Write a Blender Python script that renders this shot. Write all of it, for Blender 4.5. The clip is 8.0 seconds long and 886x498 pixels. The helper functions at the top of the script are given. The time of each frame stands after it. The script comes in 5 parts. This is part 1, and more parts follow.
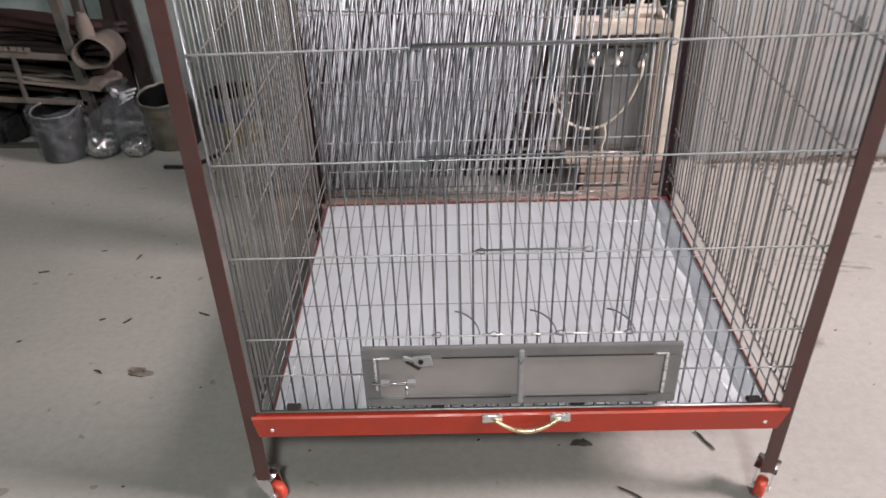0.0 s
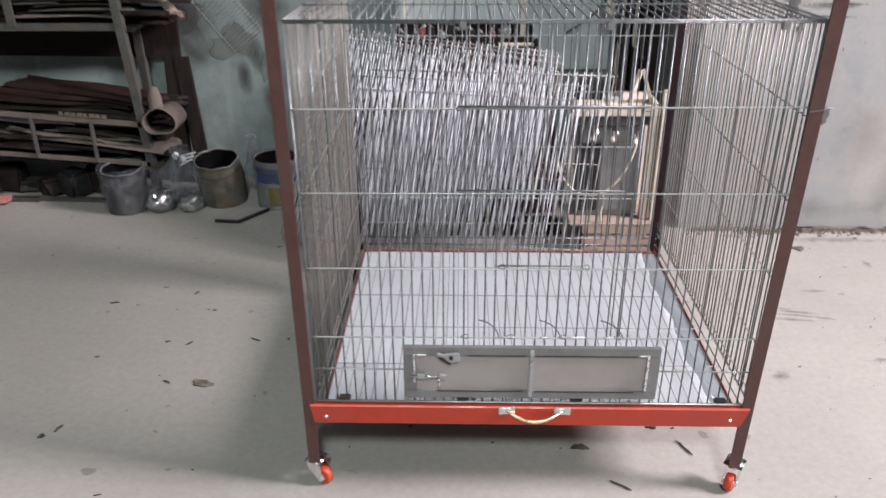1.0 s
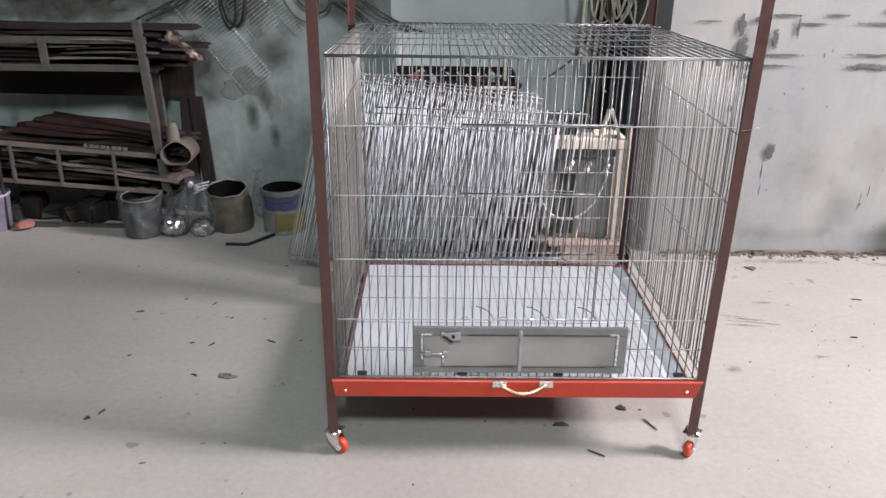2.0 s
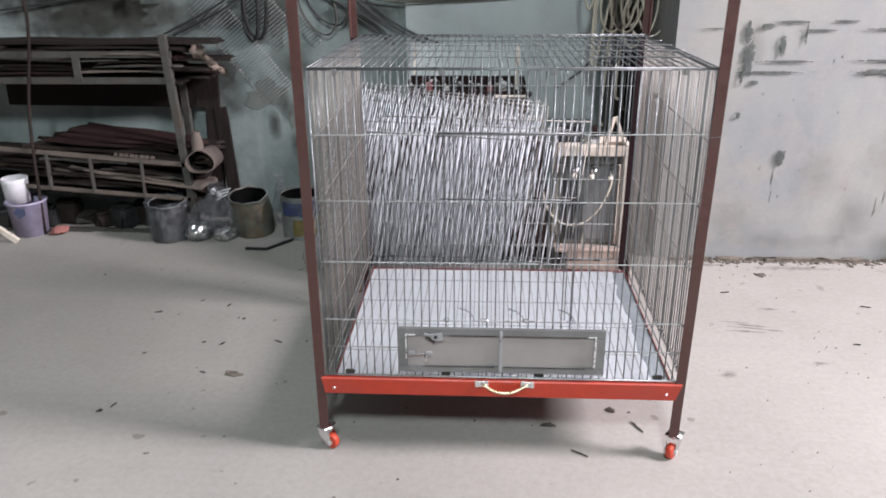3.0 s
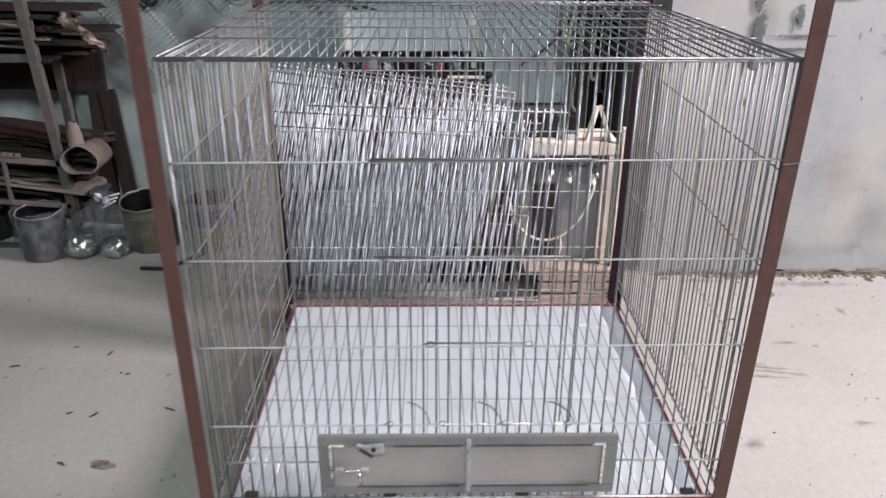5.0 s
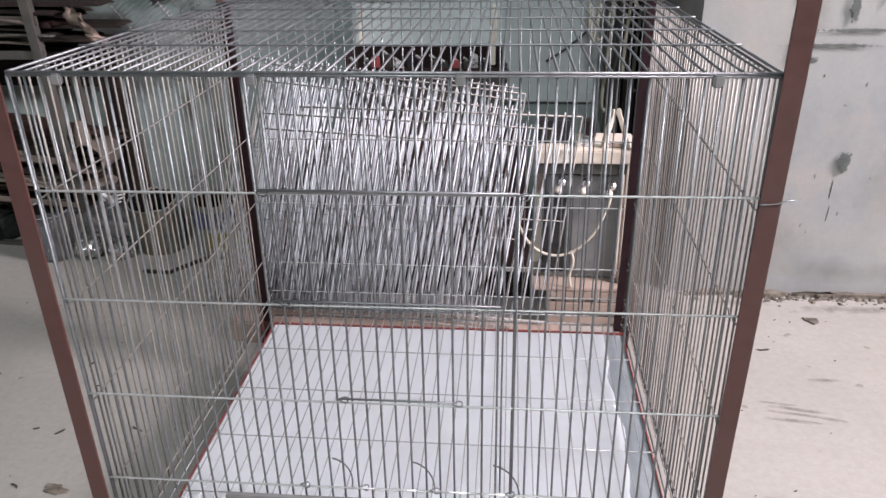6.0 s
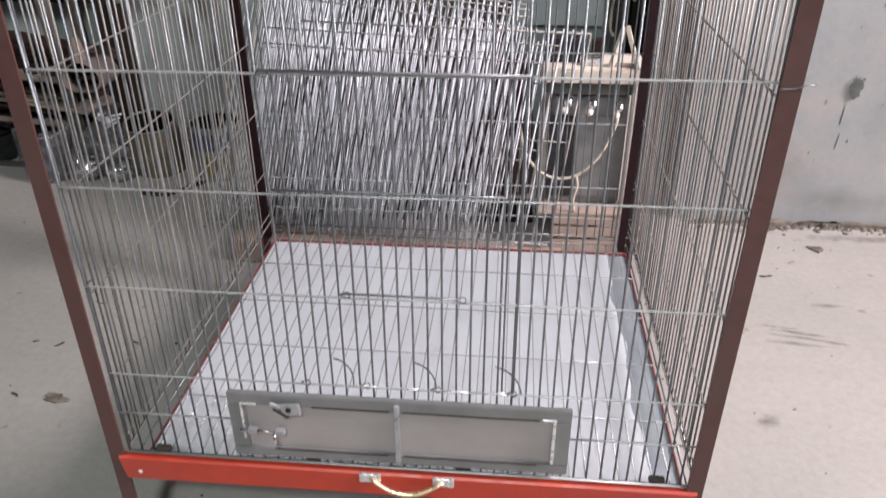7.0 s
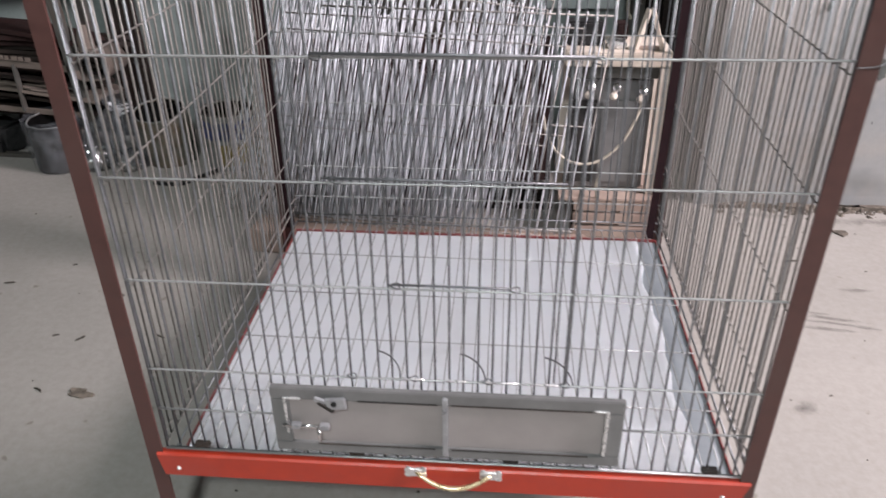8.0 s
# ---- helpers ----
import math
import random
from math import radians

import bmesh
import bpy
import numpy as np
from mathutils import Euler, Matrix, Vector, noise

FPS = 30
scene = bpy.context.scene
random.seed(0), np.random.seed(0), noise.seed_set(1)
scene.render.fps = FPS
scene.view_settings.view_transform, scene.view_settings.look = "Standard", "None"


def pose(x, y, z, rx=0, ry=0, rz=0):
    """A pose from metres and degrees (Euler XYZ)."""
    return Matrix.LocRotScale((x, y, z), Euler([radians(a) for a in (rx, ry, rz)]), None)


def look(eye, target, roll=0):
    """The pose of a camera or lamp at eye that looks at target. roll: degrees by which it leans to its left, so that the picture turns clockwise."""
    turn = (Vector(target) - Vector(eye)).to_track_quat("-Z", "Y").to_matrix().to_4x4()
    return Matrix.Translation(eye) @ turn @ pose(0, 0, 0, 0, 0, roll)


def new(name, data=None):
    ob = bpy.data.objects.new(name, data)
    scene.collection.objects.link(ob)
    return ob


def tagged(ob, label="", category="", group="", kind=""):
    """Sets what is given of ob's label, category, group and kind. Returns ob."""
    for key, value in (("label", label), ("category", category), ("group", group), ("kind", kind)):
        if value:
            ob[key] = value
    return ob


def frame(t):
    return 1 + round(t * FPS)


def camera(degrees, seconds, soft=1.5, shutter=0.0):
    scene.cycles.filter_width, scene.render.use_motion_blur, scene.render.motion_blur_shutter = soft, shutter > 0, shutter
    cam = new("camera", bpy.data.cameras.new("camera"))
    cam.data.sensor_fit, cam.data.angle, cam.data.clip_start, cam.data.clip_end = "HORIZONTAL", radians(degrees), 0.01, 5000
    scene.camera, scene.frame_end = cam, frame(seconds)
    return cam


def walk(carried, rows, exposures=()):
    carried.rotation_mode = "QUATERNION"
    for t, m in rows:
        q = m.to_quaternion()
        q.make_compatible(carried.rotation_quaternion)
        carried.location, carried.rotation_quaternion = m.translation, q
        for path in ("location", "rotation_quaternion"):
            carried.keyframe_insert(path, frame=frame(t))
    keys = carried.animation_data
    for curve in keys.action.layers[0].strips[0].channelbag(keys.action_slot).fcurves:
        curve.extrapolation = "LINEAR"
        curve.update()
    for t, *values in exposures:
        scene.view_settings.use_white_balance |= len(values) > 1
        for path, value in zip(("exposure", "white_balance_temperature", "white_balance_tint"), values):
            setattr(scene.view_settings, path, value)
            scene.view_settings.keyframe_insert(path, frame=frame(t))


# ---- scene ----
cam = camera(60.3, 8.0, soft=1.5, shutter=0.5)
PATH = [
    (0, (-0.021, -0.008, 0.98), (-0.058, 1.675, -0.099), -1.9),
    (0.5, (0.007, -0.151, 1.014), (-0.067, 1.595, 0.04), -1.6),
    (1, (-0.059, -0.296, 1.03), (-0.104, 1.498, 0.147), -0.3),
    (1.5, (-0.128, -0.475, 1.046), (-0.098, 1.375, 0.286), 0.4),
    (1.7, (-0.128, -0.521, 1.041), (-0.087, 1.33, 0.286), 0.7),
    (2.8, (0.008, -0.632, 1.052), (-0.096, 1.21, 0.278), -0.1),
    (3, (0.025, -0.629, 1.058), (-0.082, 1.225, 0.317), -0.5),
    (3.5, (0.042, -0.584, 1.048), (0.068, 1.283, 0.33), -1.0),
    (4, (-0.013, -0.402, 1.011), (0.027, 1.439, 0.229), 1.6),
    (4.5, (-0.06, -0.218, 1.017), (0.05, 1.608, 0.211), 2.8),
    (4.7, (-0.05, -0.173, 1.01), (0.043, 1.653, 0.198), 1.5),
    (5.8, (0.192, 0.055, 1.009), (0.057, 1.861, 0.16), -0.6),
    (6, (0.194, 0.066, 1.005), (0.028, 1.868, 0.154), -1.0),
    (6.5, (0.196, 0.066, 0.986), (0.014, 1.846, 0.091), -0.9),
    (7, (0.188, 0.058, 0.941), (0.028, 1.797, -0.034), -0.2),
    (7.5, (0.184, 0.055, 0.93), (0.024, 1.759, -0.105), -0.6),
    (8, (0.122, 0.076, 0.93), (-0.024, 1.8, -0.074), -0.6),
]
EXPOSURES = [(0, -0.27, 6850, 17), (0.5, -0.18, 6700, 16), (1.5, 0.04, 6550, 15), (3.5, 0.04, 6400, 14), (4.5, 0.02, 6400, 14), (6, -0.03, 6550, 17), (6.5, -0.12, 6600, 17), (7, -0.12, 6650, 17), (7.5, -0.18, 6650, 17), (8, -0.2, 6650, 17)]
walk(cam, [(t, look(eye, target, roll)) for t, eye, target, roll in PATH], EXPOSURES)

# ---- light ----
world = bpy.data.worlds.new("sky")
world.use_nodes = True
scene.world = world
wn = world.node_tree
sky = wn.nodes.new("ShaderNodeTexSky")
sky.sky_type = "NISHITA"
sky.sun_disc = False
sky.sun_elevation = radians(50)
sky.sun_rotation = radians(80)
wn.links.new(sky.outputs[0], wn.nodes["Background"].inputs[0])
wn.nodes["Background"].inputs[1].default_value = 0.03


def area_lamp(name, eye, target, sx, sy, power, colour):
    data = bpy.data.lights.new(name, "AREA")
    data.shape, data.size, data.size_y = "RECTANGLE", sx, sy
    data.energy, data.color = power, colour
    ob = new(name, data)
    ob.matrix_world = look(eye, target)
    return ob


# daylight through the open gate in the side wall, and a small roof light nearer the front
area_lamp("gate_daylight", (4.9, 0.30, 3.45), (0.0, 0.95, 0.1), 1.25, 1.45, 830, (1.0, 0.93, 0.965))
area_lamp("skylight_daylight", (0.15, -2.78, 4.14), (0.15, 0.6, 0.2), 0.54, 0.54, 208, (0.86, 0.99, 0.985))

# ---- materials ----


def nodes_of(name):
    m = bpy.data.materials.new(name)
    m.use_nodes = True
    t = m.node_tree
    return m, t, t.nodes["Principled BSDF"]


def noise_node(t, scale, detail=6.0, rough=0.6, coord="Object", stretch=None, seed=0.0):
    tc = t.nodes.new("ShaderNodeTexCoord")
    mp = t.nodes.new("ShaderNodeMapping")
    mp.inputs["Location"].default_value = (seed, seed * 0.7, seed * 1.3)
    if stretch:
        mp.inputs["Scale"].default_value = stretch
    n = t.nodes.new("ShaderNodeTexNoise")
    n.inputs["Scale"].default_value = scale
    n.inputs["Detail"].default_value = detail
    n.inputs["Roughness"].default_value = rough
    t.links.new(tc.outputs[coord], mp.inputs[0])
    t.links.new(mp.outputs[0], n.inputs["Vector"])
    return n


def ramp(t, src, stops):
    r = t.nodes.new("ShaderNodeValToRGB")
    el = r.color_ramp.elements
    while len(el) < len(stops):
        el.new(0.5)
    for e, (p, c) in zip(el, stops):
        e.position = p
        e.color = (*c, 1)
    t.links.new(src, r.inputs[0])
    return r


def mix(t, fac, a, b, mode="MIX"):
    m = t.nodes.new("ShaderNodeMix")
    m.data_type, m.blend_type = "RGBA", mode
    for sock, v in ((m.inputs[0], fac), (m.inputs[6], a), (m.inputs[7], b)):
        if isinstance(v, (int, float)):
            sock.default_value = v
        elif isinstance(v, tuple):
            sock.default_value = (*v, 1)
        else:
            t.links.new(v, sock)
    return m.outputs[2]


def bump(t, bsdf, src, strength, dist=0.002):
    b = t.nodes.new("ShaderNodeBump")
    b.inputs["Strength"].default_value = strength
    b.inputs["Distance"].default_value = dist
    t.links.new(src, b.inputs["Height"])
    t.links.new(b.outputs[0], bsdf.inputs["Normal"])


def grainy(name, c1, c2, scale=20.0, rough=0.6, metal=0.0, bumps=0.2, dist=0.001, dirt=None, dirt_scale=4.0, per_object=0.0, stretch=None, spec=0.5):
    """A two-scale surface: fine grain between c1 and c2, with larger patches of dirt."""
    m, t, b = nodes_of(name)
    n = noise_node(t, scale, stretch=stretch)
    col = ramp(t, n.outputs["Fac"], [(0.32, c1), (0.68, c2)]).outputs[0]
    if dirt:
        d = noise_node(t, dirt_scale, 8, 0.65, seed=3.1)
        f = ramp(t, d.outputs["Fac"], [(0.48, (0, 0, 0)), (0.72, (1, 1, 1))])
        col = mix(t, f.outputs[0], col, dirt)
    if per_object:
        info = t.nodes.new("ShaderNodeObjectInfo")
        g = ramp(t, info.outputs["Random"], [(0.0, (1 - per_object,) * 3), (1.0, (1, 1, 1))])
        col = mix(t, 1.0, col, g.outputs[0], "MULTIPLY")
    t.links.new(col, b.inputs["Base Color"])
    rr = ramp(t, n.outputs["Fac"], [(0.3, (max(rough - 0.12, 0.02),) * 3), (0.7, (min(rough + 0.12, 1),) * 3)])
    t.links.new(rr.outputs[0], b.inputs["Roughness"])
    b.inputs["Metallic"].default_value = metal
    b.inputs["Specular IOR Level"].default_value = spec
    if bumps:
        bump(t, b, n.outputs["Fac"], bumps, dist)
    return m


def concrete_floor():
    m, t, b = nodes_of("concrete_floor")
    big = noise_node(t, 0.9, 5, 0.6)
    mid = noise_node(t, 5.0, 9, 0.7, seed=2.0)
    fine = noise_node(t, 60.0, 8, 0.75, seed=5.0)
    col = ramp(t, big.outputs["Fac"], [(0.35, (0.262, 0.25, 0.231)), (0.65, (0.33, 0.313, 0.291))]).outputs[0]
    col = mix(t, ramp(t, mid.outputs["Fac"], [(0.55, (0, 0, 0)), (0.8, (0.55, 0.55, 0.55))]).outputs[0], col, (0.265, 0.243, 0.218))
    col = mix(t, 0.45, col, ramp(t, fine.outputs["Fac"], [(0.35, (0.72, 0.70, 0.68)), (0.6, (1, 1, 1))]).outputs[0], "MULTIPLY")
    drag = noise_node(t, 3.0, 7, 0.7, stretch=(0.35, 5.0, 1), seed=8.0)
    col = mix(t, ramp(t, drag.outputs["Fac"], [(0.57, (0, 0, 0)), (0.76, (0.55, 0.55, 0.55))]).outputs[0], col, (0.25, 0.235, 0.22))
    sp = noise_node(t, 24.0, 2, 0.4, seed=11.0)
    col = mix(t, ramp(t, sp.outputs["Fac"], [(0.735, (0, 0, 0)), (0.76, (0.7, 0.7, 0.7))]).outputs[0], col, (0.16, 0.14, 0.12))
    t.links.new(col, b.inputs["Base Color"])
    b.inputs["Roughness"].default_value = 0.75
    b.inputs["Specular IOR Level"].default_value = 0.3
    bump(t, b, fine.outputs["Fac"], 0.12, 0.002)
    return m


def plaster(name, c1, c2, dirt, low):
    """Old painted plaster, blotchy, with a stained band near the foot."""
    m, t, b = nodes_of(name)
    big = noise_node(t, 1.7, 6, 0.6, "Generated", (4, 2, 2))
    col = ramp(t, big.outputs["Fac"], [(0.35, c1), (0.65, c2)]).outputs[0]
    mid = noise_node(t, 6.0, 9, 0.7, seed=4.0)
    col = mix(t, ramp(t, mid.outputs["Fac"], [(0.45, (0, 0, 0)), (0.72, (0.8, 0.8, 0.8))]).outputs[0], col, dirt)
    run = noise_node(t, 4.0, 6, 0.6, stretch=(4.0, 1.0, 0.35), seed=9.0)
    col = mix(t, ramp(t, run.outputs["Fac"], [(0.58, (0, 0, 0)), (0.8, (0.5, 0.5, 0.5))]).outputs[0], col, low)
    fine = noise_node(t, 70.0, 7, 0.7, seed=6.0)
    col = mix(t, 0.25, col, ramp(t, fine.outputs["Fac"], [(0.3, (0.75, 0.75, 0.75)), (0.6, (1, 1, 1))]).outputs[0], "MULTIPLY")
    t.links.new(col, b.inputs["Base Color"])
    b.inputs["Roughness"].default_value = 0.8
    b.inputs["Specular IOR Level"].default_value = 0.25
    bump(t, b, mid.outputs["Fac"], 0.3, 0.006)
    return m


M_FLOOR = concrete_floor()
M_TEAL = plaster("teal_plaster", (0.17, 0.203, 0.196), (0.265, 0.303, 0.295), (0.105, 0.125, 0.121), (0.29, 0.32, 0.316))
M_GREYWALL = plaster("grey_plaster", (0.212, 0.224, 0.236), (0.325, 0.318, 0.30), (0.325, 0.295, 0.272), (0.205, 0.21, 0.222))
# unseen roof and walls kept dark to hold back bounced light
M_CEIL = grainy("low_bounce_roof", (0.075, 0.085, 0.08), (0.11, 0.12, 0.112), 6, 0.7, dirt=(0.06, 0.06, 0.055))
M_BACKWALL = grainy("low_bounce_plaster", (0.12, 0.135, 0.128), (0.17, 0.185, 0.176), 3, 0.85, dirt=(0.10, 0.105, 0.10))
M_BROWN = grainy("brown_paint", (0.060, 0.024, 0.021), (0.080, 0.033, 0.028), 60, 0.45, dirt=(0.07, 0.035, 0.03), dirt_scale=9)
# one galvanised wire, with how light falls put into three tones
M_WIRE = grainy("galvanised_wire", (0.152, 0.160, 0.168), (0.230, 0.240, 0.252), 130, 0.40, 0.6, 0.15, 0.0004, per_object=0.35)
# paler copy, as lit from the gate side
M_WIRE_SIDE = grainy("pale_lit_wire", (0.26, 0.243, 0.226), (0.38, 0.357, 0.332), 130, 0.5, 0.35, 0.15, 0.0004, per_object=0.5)
# palest copy, as lit from above
M_BAR = grainy("toplit_bar", (0.38, 0.39, 0.39), (0.52, 0.53, 0.53), 130, 0.40, 0.6, 0.15, 0.0004, per_object=0.3)
M_SHADEPOST = grainy("shaded_post_brown", (0.014, 0.006, 0.008), (0.024, 0.010, 0.012), 60, 0.6, spec=0.15)
M_WIRE_OLD = grainy("bright_wire", (0.64, 0.657, 0.71), (0.78, 0.797, 0.85), 130, 0.42, 0.1, 0.15, 0.0004, per_object=0.45)
M_LOCK = grainy("worn_grey_steel", (0.28, 0.285, 0.30), (0.42, 0.425, 0.44), 60, 0.35, 0.5)
M_RED = grainy("red_paint", (0.36, 0.030, 0.013), (0.43, 0.040, 0.017), 45, 0.42, dirt=(0.34, 0.04, 0.025), dirt_scale=7, bumps=0.1)
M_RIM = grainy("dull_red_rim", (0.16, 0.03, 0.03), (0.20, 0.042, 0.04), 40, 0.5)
M_DAMP = grainy("damp_teal", (0.11, 0.125, 0.115), (0.15, 0.165, 0.15), 18, 0.8)
M_LID = grainy("dull_grey_lid", (0.34, 0.37, 0.37), (0.42, 0.45, 0.45), 14, 0.6)
M_WHITE = grainy("white_lining", (0.81, 0.838, 0.87), (0.85, 0.874, 0.90), 14, 0.5, dirt=(0.77, 0.785, 0.805), dirt_scale=6, bumps=0.15)
M_TRAYBED = grainy("galvanised_sheet", (0.25, 0.285, 0.31), (0.35, 0.385, 0.41), 12, 0.45, 0.4, dirt=(0.21, 0.24, 0.265))
M_GREYMETAL = grainy("grey_sheet_metal", (0.275, 0.25, 0.245), (0.315, 0.288, 0.28), 25, 0.5, 0.1, 0.1)
M_GREYFRAME = grainy("grey_door_frame", (0.15, 0.15, 0.15), (0.20, 0.20, 0.198), 30, 0.5, 0.2)
M_STEEL = grainy("bright_steel", (0.62, 0.62, 0.62), (0.74, 0.74, 0.74), 90, 0.3, 0.7)
M_CHROME = grainy("chrome", (0.62, 0.62, 0.62), (0.78, 0.78, 0.78), 40, 0.18, 1.0, 0.05)
M_BRASS = grainy("brass", (0.66, 0.52, 0.30), (0.78, 0.66, 0.44), 70, 0.3, 0.85)
M_ORANGE = grainy("orange_plastic", (0.42, 0.045, 0.022), (0.52, 0.06, 0.028), 50, 0.4)
M_DARK = grainy("dark_metal", (0.02, 0.02, 0.021), (0.05, 0.048, 0.046), 40, 0.55, 0.2, dirt=(0.07, 0.055, 0.045), spec=0.15)
M_BLACK = grainy("black_rubber", (0.012, 0.012, 0.013), (0.03, 0.03, 0.03), 60, 0.6, spec=0.15)
M_RACK = grainy("weathered_angle_iron", (0.042, 0.042, 0.038), (0.075, 0.074, 0.067), 35, 0.65, 0.15, dirt=(0.065, 0.05, 0.04), dirt_scale=8)
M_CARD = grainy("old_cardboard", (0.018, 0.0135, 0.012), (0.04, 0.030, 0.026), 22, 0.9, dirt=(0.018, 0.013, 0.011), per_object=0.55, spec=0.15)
M_TUBE = grainy("pale_cardboard", (0.08, 0.064, 0.054), (0.135, 0.108, 0.092), 18, 0.9, dirt=(0.14, 0.11, 0.09))
M_MAROON = grainy("dark_red_board", (0.018, 0.009, 0.009), (0.032, 0.015, 0.014), 20, 0.75, dirt=(0.022, 0.014, 0.013), per_object=0.4, spec=0.15)
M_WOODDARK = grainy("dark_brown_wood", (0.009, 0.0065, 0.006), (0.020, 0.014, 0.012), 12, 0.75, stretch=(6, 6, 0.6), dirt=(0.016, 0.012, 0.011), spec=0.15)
M_CREAM = grainy("cream_painted_wood", (0.60, 0.53, 0.45), (0.70, 0.63, 0.55), 18, 0.65, dirt=(0.42, 0.35, 0.29), dirt_scale=9)
M_BOX = grainy("buff_carton", (0.27, 0.205, 0.17), (0.34, 0.265, 0.22), 12, 0.85, dirt=(0.25, 0.18, 0.15))
M_CABLE = grainy("grey_cream_cable", (0.42, 0.37, 0.30), (0.52, 0.47, 0.39), 50, 0.6, per_object=0.3)
M_TINBLACK = grainy("tin_inner_black", (0.002, 0.002, 0.002), (0.005, 0.005, 0.005), 30, 0.8, spec=0.04)
# wall colour with the light above the bench put into it
M_LITWALL = grainy("lit_wall_grey", (0.33, 0.36, 0.36), (0.39, 0.42, 0.42), 5, 0.6, dirt=(0.28, 0.30, 0.30), dirt_scale=3)
M_BLACKCABLE = grainy("black_cable", (0.015, 0.015, 0.016), (0.03, 0.03, 0.03), 50, 0.5)
M_CAN = grainy("rusty_tin", (0.05, 0.05, 0.042), (0.12, 0.118, 0.10), 24, 0.5, 0.2, dirt=(0.13, 0.085, 0.045), dirt_scale=16)
M_CANBLUE = grainy("blue_label", (0.035, 0.055, 0.16), (0.06, 0.08, 0.19), 30, 0.55, dirt=(0.08, 0.085, 0.095), dirt_scale=14)
M_CANGREY = grainy("dirty_pale_tin", (0.13, 0.14, 0.14), (0.21, 0.22, 0.215), 22, 0.5, 0.2, dirt=(0.09, 0.09, 0.08), dirt_scale=10)
M_CANYELLOW = grainy("yellow_label", (0.19, 0.145, 0.04), (0.25, 0.195, 0.055), 26, 0.55, dirt=(0.13, 0.11, 0.06), dirt_scale=16)
M_LILAC = grainy("lilac_plastic", (0.28, 0.25, 0.36), (0.38, 0.35, 0.47), 12, 0.5, dirt=(0.22, 0.20, 0.25), dirt_scale=12)
M_PALE = grainy("pale_plastic", (0.58, 0.57, 0.60), (0.7, 0.69, 0.72), 12, 0.5, dirt=(0.45, 0.44, 0.46))
M_PINK = grainy("faded_red_rag", (0.22, 0.08, 0.07), (0.30, 0.13, 0.11), 40, 0.9)
M_GREEN = grainy("dull_green_metal", (0.05, 0.055, 0.045), (0.08, 0.085, 0.07), 15, 0.6, dirt=(0.09, 0.08, 0.06))
M_STAIN = grainy("grey_smear", (0.06, 0.066, 0.064), (0.11, 0.118, 0.114), 40, 0.85, bumps=0.1)
M_DEBRIS = grainy("dark_debris", (0.045, 0.04, 0.035), (0.10, 0.085, 0.07), 80, 0.9, per_object=0.4, spec=0.15)
M_RUBBLE = grainy("crumbled_plaster", (0.055, 0.045, 0.036), (0.19, 0.16, 0.13), 50, 0.95, per_object=0.3)


def clear_plastic():
    m, t, b = nodes_of("clear_plastic_film")
    b.inputs["Base Color"].default_value = (0.15, 0.16, 0.175, 1)
    b.inputs["Roughness"].default_value = 0.06
    b.inputs["Specular IOR Level"].default_value = 1.0
    n = noise_node(t, 18, 6, 0.7)
    r = ramp(t, n.outputs["Fac"], [(0.40, (0.10, 0.10, 0.10)), (0.68, (0.62, 0.62, 0.62))])
    t.links.new(r.outputs[0], b.inputs["Alpha"])
    bump(t, b, n.outputs["Fac"], 1.0, 0.02)
    return m


M_FILM = clear_plastic()


def soft_smear(name, c1, c2, edge, dense=0.9, flat=(1, 0, 1), grain=90.0, spread_by=0.75):
    """A dry smear that thins out raggedly towards its edge."""
    m, t, b = nodes_of(name)
    n = noise_node(t, 38, 6, 0.7)
    t.links.new(ramp(t, n.outputs["Fac"], [(0.35, c1), (0.65, c2)]).outputs[0], b.inputs["Base Color"])
    b.inputs["Roughness"].default_value = 0.9
    tc = t.nodes.new("ShaderNodeTexCoord")
    mp = t.nodes.new("ShaderNodeMapping")
    mp.inputs["Location"].default_value = tuple(-k for k in flat)
    mp.inputs["Scale"].default_value = tuple(2 * k for k in flat)
    t.links.new(tc.outputs["Generated"], mp.inputs[0])
    ln = t.nodes.new("ShaderNodeVectorMath")
    ln.operation = "LENGTH"
    t.links.new(mp.outputs[0], ln.inputs[0])
    fine = noise_node(t, grain, 5, 0.6, seed=4.0)
    ad = t.nodes.new("ShaderNodeMath")
    ad.operation = "MULTIPLY_ADD"
    ad.inputs[1].default_value = 1.5
    t.links.new(fine.outputs["Fac"], ad.inputs[0])
    t.links.new(ln.outputs["Value"], ad.inputs[2])
    mr = t.nodes.new("ShaderNodeMapRange")
    mr.inputs["From Min"].default_value = edge
    mr.inputs["From Max"].default_value = edge + spread_by
    mr.inputs["To Min"].default_value = dense
    mr.inputs["To Max"].default_value = 0.0
    t.links.new(ad.outputs[0], mr.inputs["Value"])
    t.links.new(mr.outputs["Result"], b.inputs["Alpha"])
    return m


M_SMEAR = soft_smear("dry_grey_smear", (0.05, 0.057, 0.053), (0.09, 0.10, 0.095), 1.28, 0.92, grain=120.0, spread_by=0.3)
M_WALLDIRT = soft_smear("faint_wall_dirt", (0.13, 0.112, 0.095), (0.19, 0.168, 0.145), 0.35, 0.26, grain=9.0, spread_by=1.15)
M_SOOT = soft_smear("wall_soot", (0.035, 0.036, 0.03), (0.07, 0.072, 0.062), 0.5, 0.8, grain=9.0, spread_by=1.15)
M_SCUFF = soft_smear("floor_scuff", (0.16, 0.148, 0.135), (0.24, 0.222, 0.205), 0.6, 0.6, (1, 1, 0), 34.0, 0.8)
